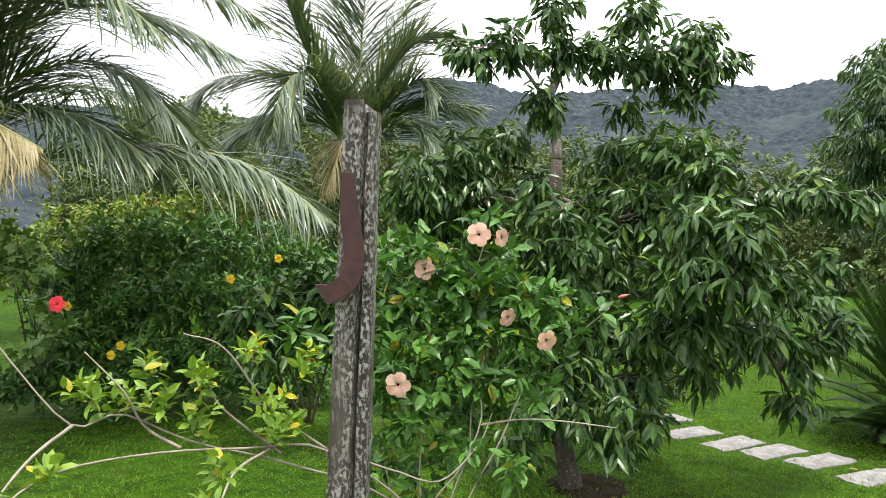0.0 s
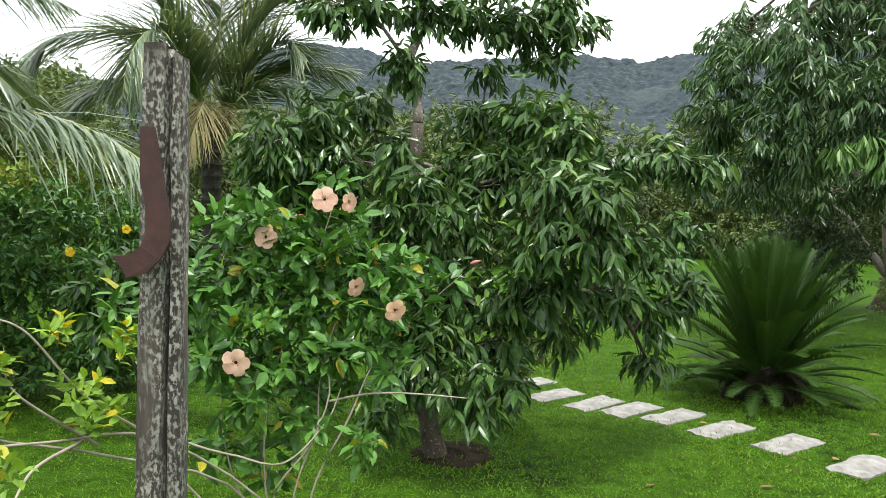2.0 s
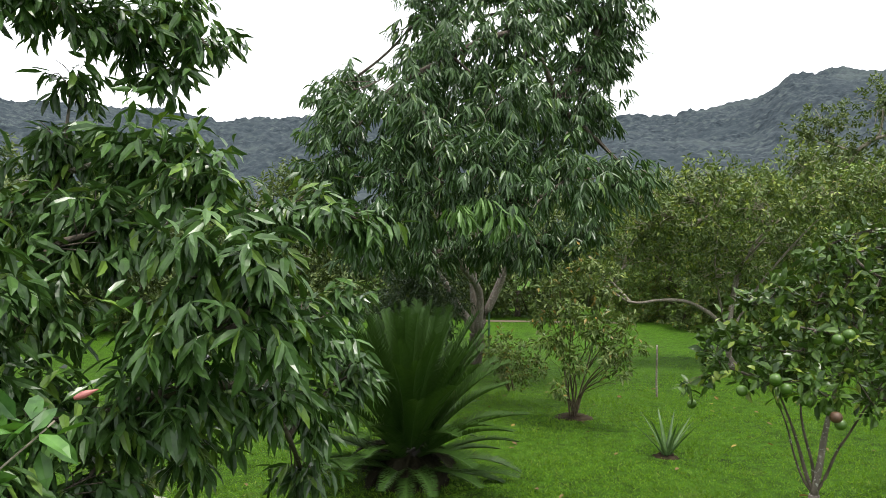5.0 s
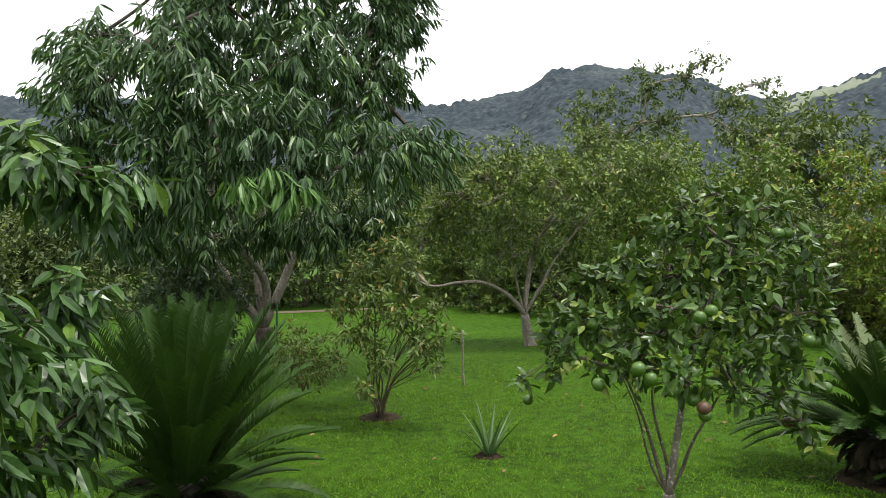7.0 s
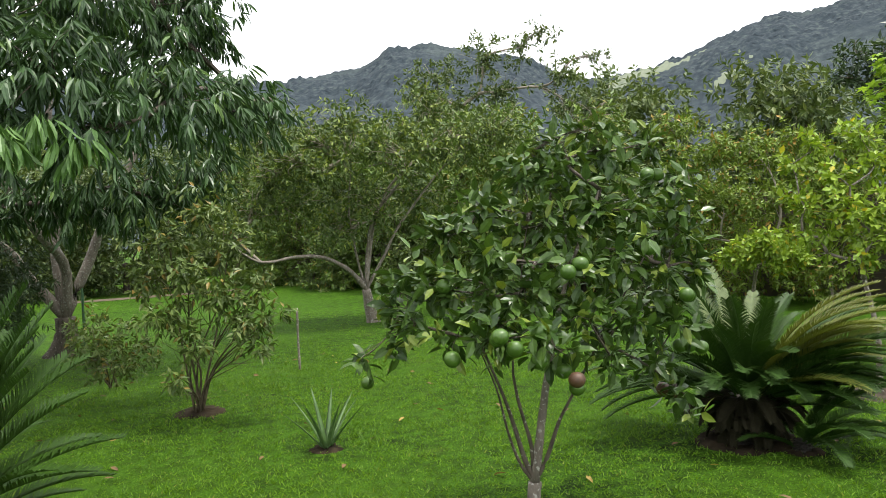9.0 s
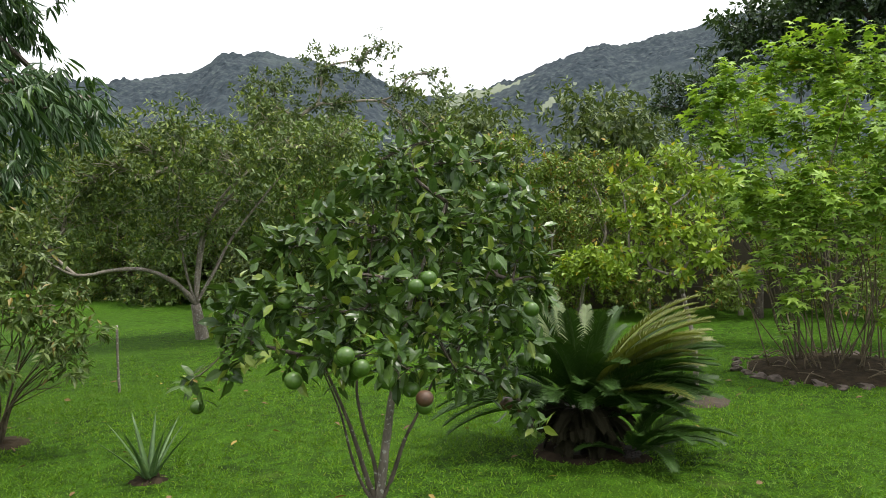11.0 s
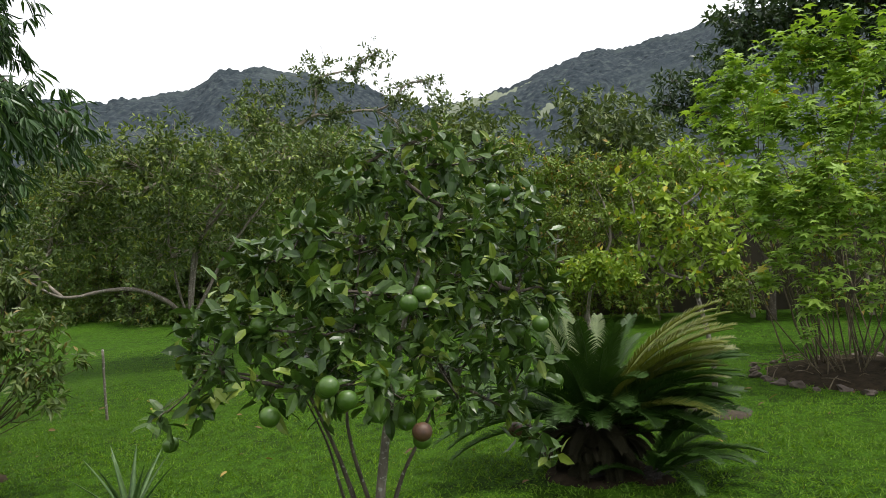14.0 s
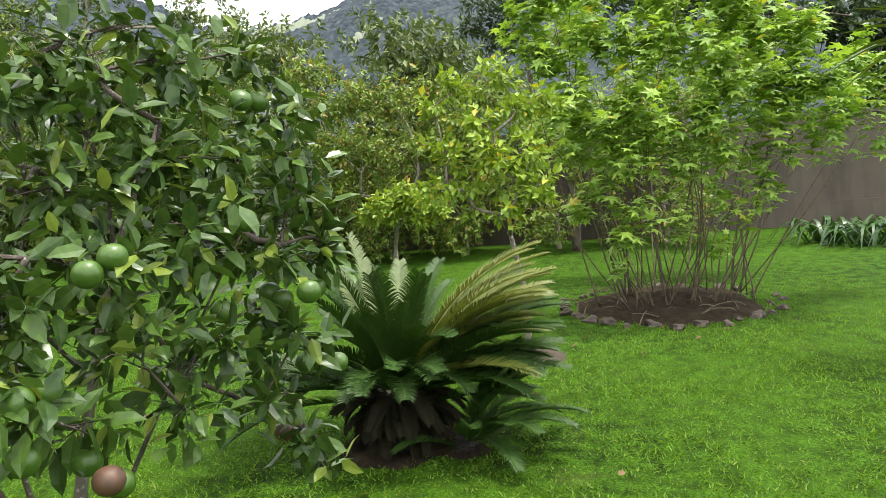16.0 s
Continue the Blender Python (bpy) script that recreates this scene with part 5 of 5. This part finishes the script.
# ---- plum tree and the woods behind it ----
def plum():
    base = (11.90, 8.69)
    ob = thing("gnarled_tree", "spreading grey gnarled tree with a low bent limb", "tree", (*base, 0))
    fork = (11.74, 8.69, 0.53)
    v, f = tube([(*base, -0.05), fork], 0.10, 0.07, 10, 8, 0.06, 0.04)
    part("trunk", mesh_of("trunk", v, f, BARK_PALE, True), ob)
    for ends, r in (([(11.44, 8.79, 0.85), (10.97, 8.95, 1.08), (10.49, 9.09, 1.11), (9.89, 9.21, 1.08), (9.48, 9.39, 1.35)], 0.04), ([(11.77, 8.65, 1.15), (11.84, 8.52, 1.70), (11.89, 8.05, 2.22), (11.72, 8.15, 2.45), (11.47, 8.37, 2.41)], 0.034),
                    ([(11.60, 8.73, 0.98), (11.46, 8.76, 1.71), (11.41, 8.65, 2.52), (11.32, 8.78, 2.89)], 0.022), ([(11.96, 8.52, 0.96), (12.29, 8.36, 1.50), (12.65, 7.89, 2.23), (13.09, 7.45, 2.88)], 0.028), ([(11.90, 8.62, 1.42), (12.29, 8.55, 2.08), (12.70, 8.22, 2.55), (13.10, 7.89, 2.63)], 0.03)):
        v, f = tube([fork] + ends, r, r * 0.3, 8, 22, 0.12)
        part("limb", mesh_of("limb", v, f, BARK_PALE, True), ob)
    cl = [(10.57, 9.48, 2.28, 0.53), (11.12, 9.08, 2.81, 0.54), (11.59, 8.74, 3.09, 0.55), (12.14, 8.22, 2.89, 0.56), (12.70, 7.79, 2.79, 0.58), (10.94, 9.33, 1.92, 0.54), (11.94, 9.12, 2.11, 0.57), (12.87, 8.34, 1.98, 0.59), (13.09, 7.45, 2.88, 0.54), (13.49, 7.01, 3.06, 0.49), (10.39, 9.70, 1.76, 0.44), (10.78, 9.86, 2.86, 0.51), (11.99, 9.41, 1.54, 0.48), (12.81, 8.03, 3.40, 0.49), (9.91, 9.65, 1.42, 0.30)]
    cl += [(11.11, 8.56, 2.50, 0.40), (11.31, 8.05, 2.73, 0.39), (10.83, 8.80, 2.33, 0.37), (11.58, 7.78, 2.33, 0.40), (11.84, 7.51, 2.62, 0.37), (11.33, 8.41, 1.97, 0.34), (11.83, 8.35, 1.69, 0.33), (10.50, 9.08, 2.51, 0.35), (11.34, 8.76, 1.44, 0.31)]
    limbs(ob, [(11.82, 8.56, 1.61), (11.89, 8.05, 2.22), (11.41, 8.65, 2.52), (12.29, 8.36, 1.50), (13.09, 7.45, 2.88), (9.89, 9.21, 1.08), (12.29, 8.55, 2.08)], cl, TWIG, 0.013, 0.05, "branch", 14)
    part("crown", crown_mesh("crown", cl, PLUM, 33, 8, 1.0, 0.1, 0.16, 0.095, 0.04, core=0.6), ob)


plum()


def tree(name, label, base, clumps, mat, trunk_r=0.08, per=8, count=7, length=0.16, width=0.07, category="tree", bark=BARK, group="", core=0.5, fork_at=0.45):
    ob = thing(name, label, category, (*base, 0), group)
    c = np.array(clumps)
    mid = c[:, :3].mean(0)
    fork = (0.6 * base[0] + 0.4 * mid[0], 0.6 * base[1] + 0.4 * mid[1], max(0.3, mid[2] * fork_at))
    v, f = tube([(*base, -0.05), (base[0], base[1], fork[2] * 0.5), fork], trunk_r, trunk_r * 0.7, 8, 8, 0.05, trunk_r * 0.4)
    part("trunk", mesh_of("trunk", v, f, bark, True), ob)
    limbs(ob, [fork], clumps, bark, trunk_r * 0.2, 0.05, twigs=5 if base[0] < 24 and base[1] < 16 else 1)
    part("crown", crown_mesh("crown", clumps, mat, per, count, 1.0, 0.2, length, length, width, core=core), ob)
    return ob


def blob_tree(x, y, h, r, low=0.35, n=9):
    """Clump places of a round-headed tree or bush."""
    out = []
    for k in range(n):
        a = 2.4 * k + rng.uniform(0, 1)
        u = (k + 0.5) / n
        z = h * (low + (1 - low) * u)
        rad = r * 0.75 * math.sqrt(max(0.05, 1 - (u * 1.05 - 0.25) ** 2))
        out.append((x + rad * math.cos(a) * rng.uniform(0.5, 1), y + rad * math.sin(a) * rng.uniform(0.5, 1), z - 0.25 * r, r * rng.uniform(0.42, 0.6)))
    return out


def row_of(name, label, spots, mat, h, r, trunk_r, per, length, width, category, group, low=0.35, n=9, core=0.5, bark=BARK):
    for x, y in spots:
        hh, rr = h * rng.uniform(0.85, 1.15), r * rng.uniform(0.9, 1.1)
        tree(name, label, (x, y), blob_tree(x, y, hh, rr, low, n), mat, trunk_r, per, 7, length, width, category, bark, group, core)


# hedge along the east wall and round the far lawn
row_of("hedge_shrub", "overgrown olive-green hedge shrub by the wall", [(15.9, 6.6), (17.0, 8.8), (17.9, 11.0), (18.9, 13.2), (19.8, 15.6), (20.4, 17.8)], HEDGE, 4.0, 1.7, 0.07, 20, 0.12, 0.055, "shrub", "hedge shrubs along the wall", 0.08, 13)
row_of("wild_shrub", "dark twiggy undergrowth in front of the wall", [(16.2, 8.0), (17.4, 10.6), (18.4, 13.6), (15.0, 4.9)], WOODS, 2.2, 1.2, 0.05, 24, 0.10, 0.045, "shrub", "undergrowth along the wall", 0.05, 9, bark=TWIG)
row_of("wall_shrub", "low shaded shrub at the foot of the wall", [(14.9, 3.6), (14.7, 2.2), (14.6, 0.8), (14.4, -0.8)], YHEDGE, 2.6, 1.0, 0.035, 32, 0.085, 0.04, "shrub", "shrubs at the foot of the wall", 0.15, 9, bark=TWIG)
YH = [(14.01, 4.24, 2.31, 0.39), (14.08, 3.72, 2.44, 0.43), (14.12, 3.14, 2.31, 0.43), (14.34, 2.62, 2.46, 0.39), (13.83, 4.09, 1.70, 0.38), (13.89, 3.52, 1.57, 0.42), (13.94, 2.84, 1.60, 0.38), (14.14, 2.31, 1.90, 0.39), (13.84, 3.97, 1.10, 0.30), (13.91, 3.31, 0.96, 0.30), (13.94, 2.63, 1.00, 0.34), (14.33, 1.98, 1.63, 0.39), (14.38, 4.43, 2.87, 0.36), (14.33, 1.85, 2.31, 0.39)]
tree("reddish_hedge_shrub", "yellow-green twiggy hedge shrub with reddish leaves", (14.89, 3.36), YH, YHEDGE, 0.04, 60, 7, 0.085, 0.04, "shrub", TWIG, "hedge shrubs along the wall", 0.55, 0.3)
row_of("dark_hedge_tree", "dark bushy tree at the edge of the lawn", [(17.0, 20.0), (14.4, 22.0), (11.0, 23.0), (7.4, 22.6), (4.4, 20.5)], WOODS, 3.8, 2.0, 0.09, 12, 0.17, 0.075, "tree", "trees edging the far lawn", 0.1, 11)
row_of("border_tree", "bushy green tree at the edge of the garden", [(2.0, 19.5), (-1.0, 17.6), (-3.6, 16.0), (-6.2, 15.4), (-9.4, 17.8), (-13.0, 16.8)], WOODS, 3.8, 1.8, 0.09, 14, 0.16, 0.07, "tree", "trees behind the bushes", 0.1, 10)
row_of("far_tree", "rounded dark tree beyond the garden", [(27, 14), (26.5, 19), (25, 24), (19.5, 27), (13.5, 29), (7.0, 29), (1, 28.5), (-5, 28), (-11, 27), (27, 8), (25, 3)], WOODS, 5.6, 2.9, 0.14, 5.5, 0.26, 0.11, "tree", "trees beyond the garden", 0.15, 12)

TALL = [(23.07, 11.31, 6.52, 0.99), (23.50, 10.23, 6.75, 0.72), (23.72, 9.60, 7.11, 0.51), (23.86, 9.19, 5.80, 0.80), (24.17, 8.12, 6.34, 0.47), (22.50, 12.57, 5.94, 0.98), (23.25, 10.89, 5.46, 0.89), (22.78, 11.98, 5.03, 0.89), (23.94, 8.92, 4.94, 0.71), (22.18, 13.19, 5.64, 0.71)]
tree("sparse_tall_tree", "tall thin-crowned tree with bare twigs behind the hedge", (23.6, 15.0), TALL, WOODS, 0.12, 8, 7, 0.15, 0.07, bark=TWIG, core=0.8)
DRY = [(18.51, 7.17, 3.73, 0.54), (18.67, 6.59, 4.06, 0.54), (18.81, 6.04, 3.63, 0.54), (18.60, 6.85, 3.20, 0.54)]
tree("dry_shrub", "dry pale leafless shrub top above the hedge", (18.2, 9.6), DRY, PLUM, 0.05, 1.2, 4, 0.09, 0.03, "shrub", TWIG, core=0.8)
DK = [(18.60, 0.18, 5.21, 0.77), (18.47, -0.62, 5.59, 0.91), (18.27, -1.60, 5.79, 1.04), (18.00, -2.59, 5.40, 1.03), (17.73, -3.40, 4.59, 0.89), (18.37, -1.13, 4.81, 0.90), (18.07, -2.35, 4.42, 1.02), (17.68, -3.52, 5.55, 1.03), (18.21, -1.84, 6.67, 1.05), (17.86, -3.01, 6.54, 1.18), (16.71, -3.27, 3.35, 0.83), (17.67, -5.03, 3.62, 0.98), (17.28, -5.75, 3.19, 1.10), (17.42, -5.51, 2.41, 0.86), (16.88, -6.42, 2.48, 1.10)]
tree("dark_tree", "large dark-leaved tree beyond the garden wall", (17.8, -1.6), DK, DARKTREE, 0.2, 20, 7, 0.15, 0.08)
DK2 = [(14.93, 1.81, 3.78, 0.28), (14.90, 1.47, 3.57, 0.33), (14.91, 1.58, 3.22, 0.31), (14.88, 1.19, 3.80, 0.34), (14.87, 1.14, 3.27, 0.33), (14.93, 1.92, 3.44, 0.24)]
tree("feathery_tree", "dark green tree in front of the wall", (14.2, 0.6), DK2, DARKTREE, 0.06, 24, 8, 0.12, 0.05)


# ---- young trees and the planted bed ----
YT = [(8.24, 2.51, 1.25, 0.11), (8.42, 2.51, 1.81, 0.13), (8.42, 2.29, 1.96, 0.14), (8.40, 2.03, 2.02, 0.15), (8.24, 2.41, 1.46, 0.13), (8.38, 1.70, 1.82, 0.15), (8.13, 1.97, 1.25, 0.17), (8.14, 2.12, 1.43, 0.17), (8.12, 1.87, 1.49, 0.15), (8.15, 2.30, 1.23, 0.13), (8.23, 2.19, 1.69, 0.15), (8.30, 1.93, 1.75, 0.15), (8.03, 1.82, 1.24, 0.13), (8.05, 2.05, 1.05, 0.11), (8.15, 2.27, 1.11, 0.08), (8.33, 2.45, 1.54, 0.11)]
yb = (8.30, 1.94)
tree("young_tree", "young slender tree with yellow-green leaves", yb, YT, LIME, 0.024, 90, 6, 0.07, 0.04, bark=BARK_PALE, core=0.6, fork_at=0.6)
disc("bare_earth", yb[0], yb[1], 0.3, LITTER, "leaf litter round a young tree", "soil", 0.012)
YT2 = [(12.53, 3.18, 0.90, 0.21), (12.55, 2.89, 0.95, 0.21), (12.51, 3.39, 0.88, 0.18), (12.56, 2.62, 0.83, 0.20), (12.54, 3.02, 1.07, 0.18), (12.55, 2.80, 0.73, 0.14)]
tree("small_spreading_tree", "small flat-topped sapling with yellow-green leaves", (13.23, 3.19), YT2, LIME, 0.03, 130, 6, 0.085, 0.045, bark=BARK_PALE, core=0.7, fork_at=0.8)


def bed():
    c = (9.80, 0.52)
    disc("planting_bed", c[0], c[1], 0.86, SOIL, "round raised bed of dark soil", "flower bed", 0.10)
    proto = None
    n = 30
    for k in range(n):
        a = 2 * math.pi * k / n
        r = 0.90 + 0.05 * rng.normal()
        if k % 6 == 0:
            me = bpy.data.meshes.new("edging_rock")
            bm = bmesh.new()
            bmesh.ops.create_icosphere(bm, subdivisions=2, radius=0.07)
            for q in bm.verts:
                q.co *= 0.9 + 0.9 * noise.noise(q.co * 14 + Vector((k, 0, 0)))
                q.co.z *= 0.75
            bm.to_mesh(me)
            bm.free()
            me.materials.append(ROCK)
            proto = me
        ob = new("edging_rock", proto)
        s = rng.uniform(0.5, 1.05) * (0.5 if k % 5 == 2 else 1)
        ob.matrix_basis = pose(c[0] + r * math.cos(a), c[1] + r * math.sin(a), 0.012, 15 * rng.normal(), 15 * rng.normal(), 360 * rng.uniform()) @ Matrix.Diagonal((s * rng.uniform(0.8, 1.5), s, s * rng.uniform(0.6, 1.0), 1))
        tagged(ob, "brown rough rock edging the planted bed", "rock", "rocks round the bed")
    top = [(9.87, 1.45, 2.76, 0.28), (9.80, 1.04, 2.87, 0.28), (9.72, 0.65, 2.91, 0.28), (9.61, 0.28, 2.81, 0.28), (9.50, -0.06, 2.55, 0.28), (9.41, -0.29, 2.27, 0.25), (9.69, 1.56, 2.28, 0.27), (9.51, 1.08, 2.31, 0.29), (9.40, 0.61, 2.30, 0.29), (9.27, 0.19, 2.10, 0.29), (9.35, -0.44, 1.96, 0.25), (9.36, 1.38, 1.82, 0.28), (9.16, 0.90, 1.77, 0.28), (9.14, 0.44, 1.68, 0.28), (9.19, -0.04, 1.70, 0.26), (9.26, -0.63, 1.84, 0.25)]
    low = [(9.18, 1.01, 1.35, 0.24), (9.09, 0.62, 1.27, 0.24), (9.07, 0.96, 0.97, 0.18), (9.19, 0.27, 1.05, 0.22), (8.99, 1.04, 0.72, 0.13), (8.97, 0.59, 0.76, 0.13), (9.35, 1.36, 1.43, 0.23), (9.29, -0.06, 1.27, 0.21), (9.35, -0.43, 1.68, 0.21), (9.41, -0.78, 1.51, 0.19), (9.09, 0.28, 0.63, 0.11), (9.90, 1.67, 2.63, 0.20), (9.13, 0.78, 1.47, 0.25), (9.22, 1.18, 1.60, 0.25), (9.18, 0.25, 1.39, 0.26), (9.22, -0.22, 1.40, 0.19), (9.11, 1.14, 1.07, 0.20)]
    inner = [(9.01, 0.70, 0.95, 0.17), (9.76, -0.96, 1.72, 0.22), (9.82, -1.28, 1.45, 0.24), (9.88, -1.17, 2.06, 0.24), (9.85, -0.77, 2.37, 0.24), (9.93, -1.50, 1.79, 0.24), (9.64, -0.75, 1.38, 0.20), (11.71, 0.89, 2.68, 0.42), (11.51, -0.01, 2.38, 0.41), (11.28, -0.72, 1.98, 0.41), (11.51, 0.41, 1.64, 0.41), (11.31, -0.33, 1.32, 0.37), (11.64, 1.08, 1.90, 0.37), (9.25, 1.35, 0.98, 0.18), (9.21, 0.04, 0.89, 0.18), (9.23, -0.21, 1.02, 0.16), (10.05, 0.37, 2.70, 0.29), (10.00, -0.13, 2.44, 0.29)]
    skirt = [(9.04, 1.09, 0.71, 0.21), (9.09, 1.41, 0.81, 0.20), (9.06, 0.77, 0.59, 0.19), (9.06, 0.40, 0.67, 0.21), (9.08, 0.13, 0.47, 0.16), (9.24, 1.72, 0.92, 0.19), (9.06, 1.24, 0.47, 0.12), (9.76, 1.40, 3.02, 0.12), (9.67, 0.90, 3.13, 0.13), (9.46, 0.13, 3.00, 0.13), (9.59, 0.56, 3.17, 0.14), (9.36, -0.15, 2.68, 0.13), (9.31, -0.54, 2.33, 0.13), (9.80, 1.66, 2.92, 0.11)]
    ob = thing("lobed_leaf_bush", "tall bright green bush of cane stems and lobed leaves", "bush", (*c, 0.05))
    ends = [(x, y, z, r * (1.22 if z > 0.9 else 0.95)) for x, y, z, r in top + low + inner[1:] + skirt[::2] if z > 0.6]
    for k in range(56):
        x, y, z, r = ends[k % len(ends)]
        a, q = rng.uniform(0, 2 * math.pi), 0.62 * math.sqrt(rng.uniform())
        e = np.array((x, y, z)) + 0.5 * r * rng.normal(size=3)
        lead = np.round(np.clip((e[:2] - c) * 0.42, -0.6, 0.6) / 0.32) * 0.32
        foot = (c[0] + lead[0] + 0.22 * q * math.cos(a), c[1] + lead[1] + 0.22 * q * math.sin(a), 0.03)
        midp = (np.array(foot) * 0.55 + e * 0.45) + (0.16 * rng.normal(), 0.16 * rng.normal(), 0.15)
        v, f = tube([foot, midp, e], 0.0075, 0.003, 6, 12, 0.03)
        part("cane", mesh_of("cane", v, f, STEM, True), ob)
    pos, way = (np.vstack(q) for q in zip(sprigs([e for e in ends if e[2] > 1.55], 27, 1.0, 0.6), sprigs([e for e in ends if e[2] <= 1.55], 15, 1.0, 0.6)))
    way = norm(way * 0.35 + (0, 0, 0.75))
    v, f = rosettes(pos, way, 6, 1.15, 0.45, 0.13, 0.105, 0.105, PALMATE, 0.4, 0.3)
    part("crown", mesh_of("crown", v, f, LOBED), ob)
    bits = []
    for k in range(45):
        a, q, w = rng.uniform(0, 2 * math.pi), 0.85 * math.sqrt(rng.uniform()), rng.uniform(0, 2 * math.pi)
        p = np.array((c[0] + q * math.cos(a), c[1] + q * math.sin(a), 0.10 * (1 - q**3) + 0.02))
        s = rng.uniform(0.04, 0.14) * np.array((math.cos(w), math.sin(w), 0.25))
        bits.append(tube([p - s, p + (0, 0, 0.02), p + s], 0.006, 0.003, 5, 5, 0.1))
    v, f = join(bits)
    tagged(new("dry_stalk_litter", mesh_of("dry_stalk_litter", v, f, STEM, True)), "dry broken stalks lying on the planted bed", "twigs", kind="stuff")


bed()


def strap_plant(x, y, n=90, size=1.0):
    ob = thing("strap_leaf_clump", "clump of arching dark green strap leaves", "plant", (x, y, 0))
    bits = []
    seg = 7
    for k in range(n):
        a = rng.uniform(0, 2 * math.pi)
        L = size * rng.uniform(0.6, 1.0)
        bx, by = 0.35 * rng.normal(), 0.25 * rng.normal()
        vs, fs = [], []
        for i in range(seg):
            t = i / (seg - 1)
            rr, zz = L * 0.75 * t, L * (1.25 * t - 1.25 * t * t)
            w = 0.022 * (1 - t**3) + 0.002
            for q in (-1, 1):
                vs.append((x + bx + rr * math.cos(a) - q * w * math.sin(a), y + by + rr * math.sin(a) + q * w * math.cos(a), max(0.0, zz) + 0.01))
        fs = [(2 * i, 2 * i + 1, 2 * i + 3, 2 * i + 2) for i in range(seg - 1)]
        bits.append((vs, fs))
    v, f = join(bits)
    part("leaves", mesh_of("leaves", v, f, BULB, True), ob)


cl_at = (13.12, -2.87)
strap_plant(*cl_at)
strap_plant(cl_at[0] + 0.1, cl_at[1] - 1.0, 60, 0.7)


# a branch tip of long yellowing leaves near the camera
def yellow_branch():
    top = np.array((7.68, -0.54, 1.95))
    ob = thing("agave_stalk_plant", "tall strap-leaved plant with yellow-edged leaves", "plant", (top[0], top[1], 0))
    v, f = tube([(top[0], top[1], -0.05), (top[0] + 0.04, top[1], top[2] * 0.5), top], 0.05, 0.035, 9, 12, 0.06)
    part("stem", mesh_of("stem", v, f, BARK, True), ob)
    for k in range(26):
        a, lift = 2.4 * k, 0.9 - 0.055 * k
        out = np.array((math.cos(a), math.sin(a), 0))
        d = norm(out + np.array((0, 0, lift)))
        length = rng.uniform(0.5, 0.72)
        tip = top + d * length - np.array((0, 0, 0.10 * length))
        mid = top + d * length * 0.5 + np.array((0, 0, 0.04))
        c3 = bez([top, mid, tip], 9)
        s = np.array((-out[1], out[0], 0))
        for name, half, up, skin in (("leaf", 0.030, 0.0, BULB), ("leaf_edge", 0.036, -0.004, YELLOW_EDGE)):
            vs, fs = [], []
            for i, p in enumerate(c3):
                w = half * (1 - (i / 8) ** 2.5) + 0.001
                vs += [p - s * w + (0, 0, up + 0.25 * w), p + (0, 0, up - 0.2 * w), p + s * w + (0, 0, up + 0.25 * w)]
                if i:
                    fs += [(3 * i - 3, 3 * i - 2, 3 * i + 1, 3 * i), (3 * i - 2, 3 * i - 1, 3 * i + 2, 3 * i + 1)]
            held = part(name, mesh_of(name, vs, fs, skin, True), ob if name == "leaf" else held, "" if name == "leaf" else "yellow margin")


yellow_branch()


# sandy track and low growth at the far edge of the lawn
def track():
    a, b = np.array((14.74, 18.79)), np.array((16.81, 17.19))
    d = (b - a) / np.linalg.norm(b - a)
    s = np.array((-d[1], d[0]))
    vs, fs, n = [], [], 16
    for k in range(n + 1):
        p = a - d * 0.3 + (b - a + d * 1.5) * k / n
        w = 0.30 + 0.06 * rng.normal()
        vs += [(*(p - s * w), 0.006), (*(p + s * w), 0.012)]
        if k:
            fs.append((2 * k - 2, 2 * k - 1, 2 * k + 1, 2 * k))
    structure("path", mesh_of("path", vs, fs, SAND), "narrow bare sandy track across the lawn", "path")


track()
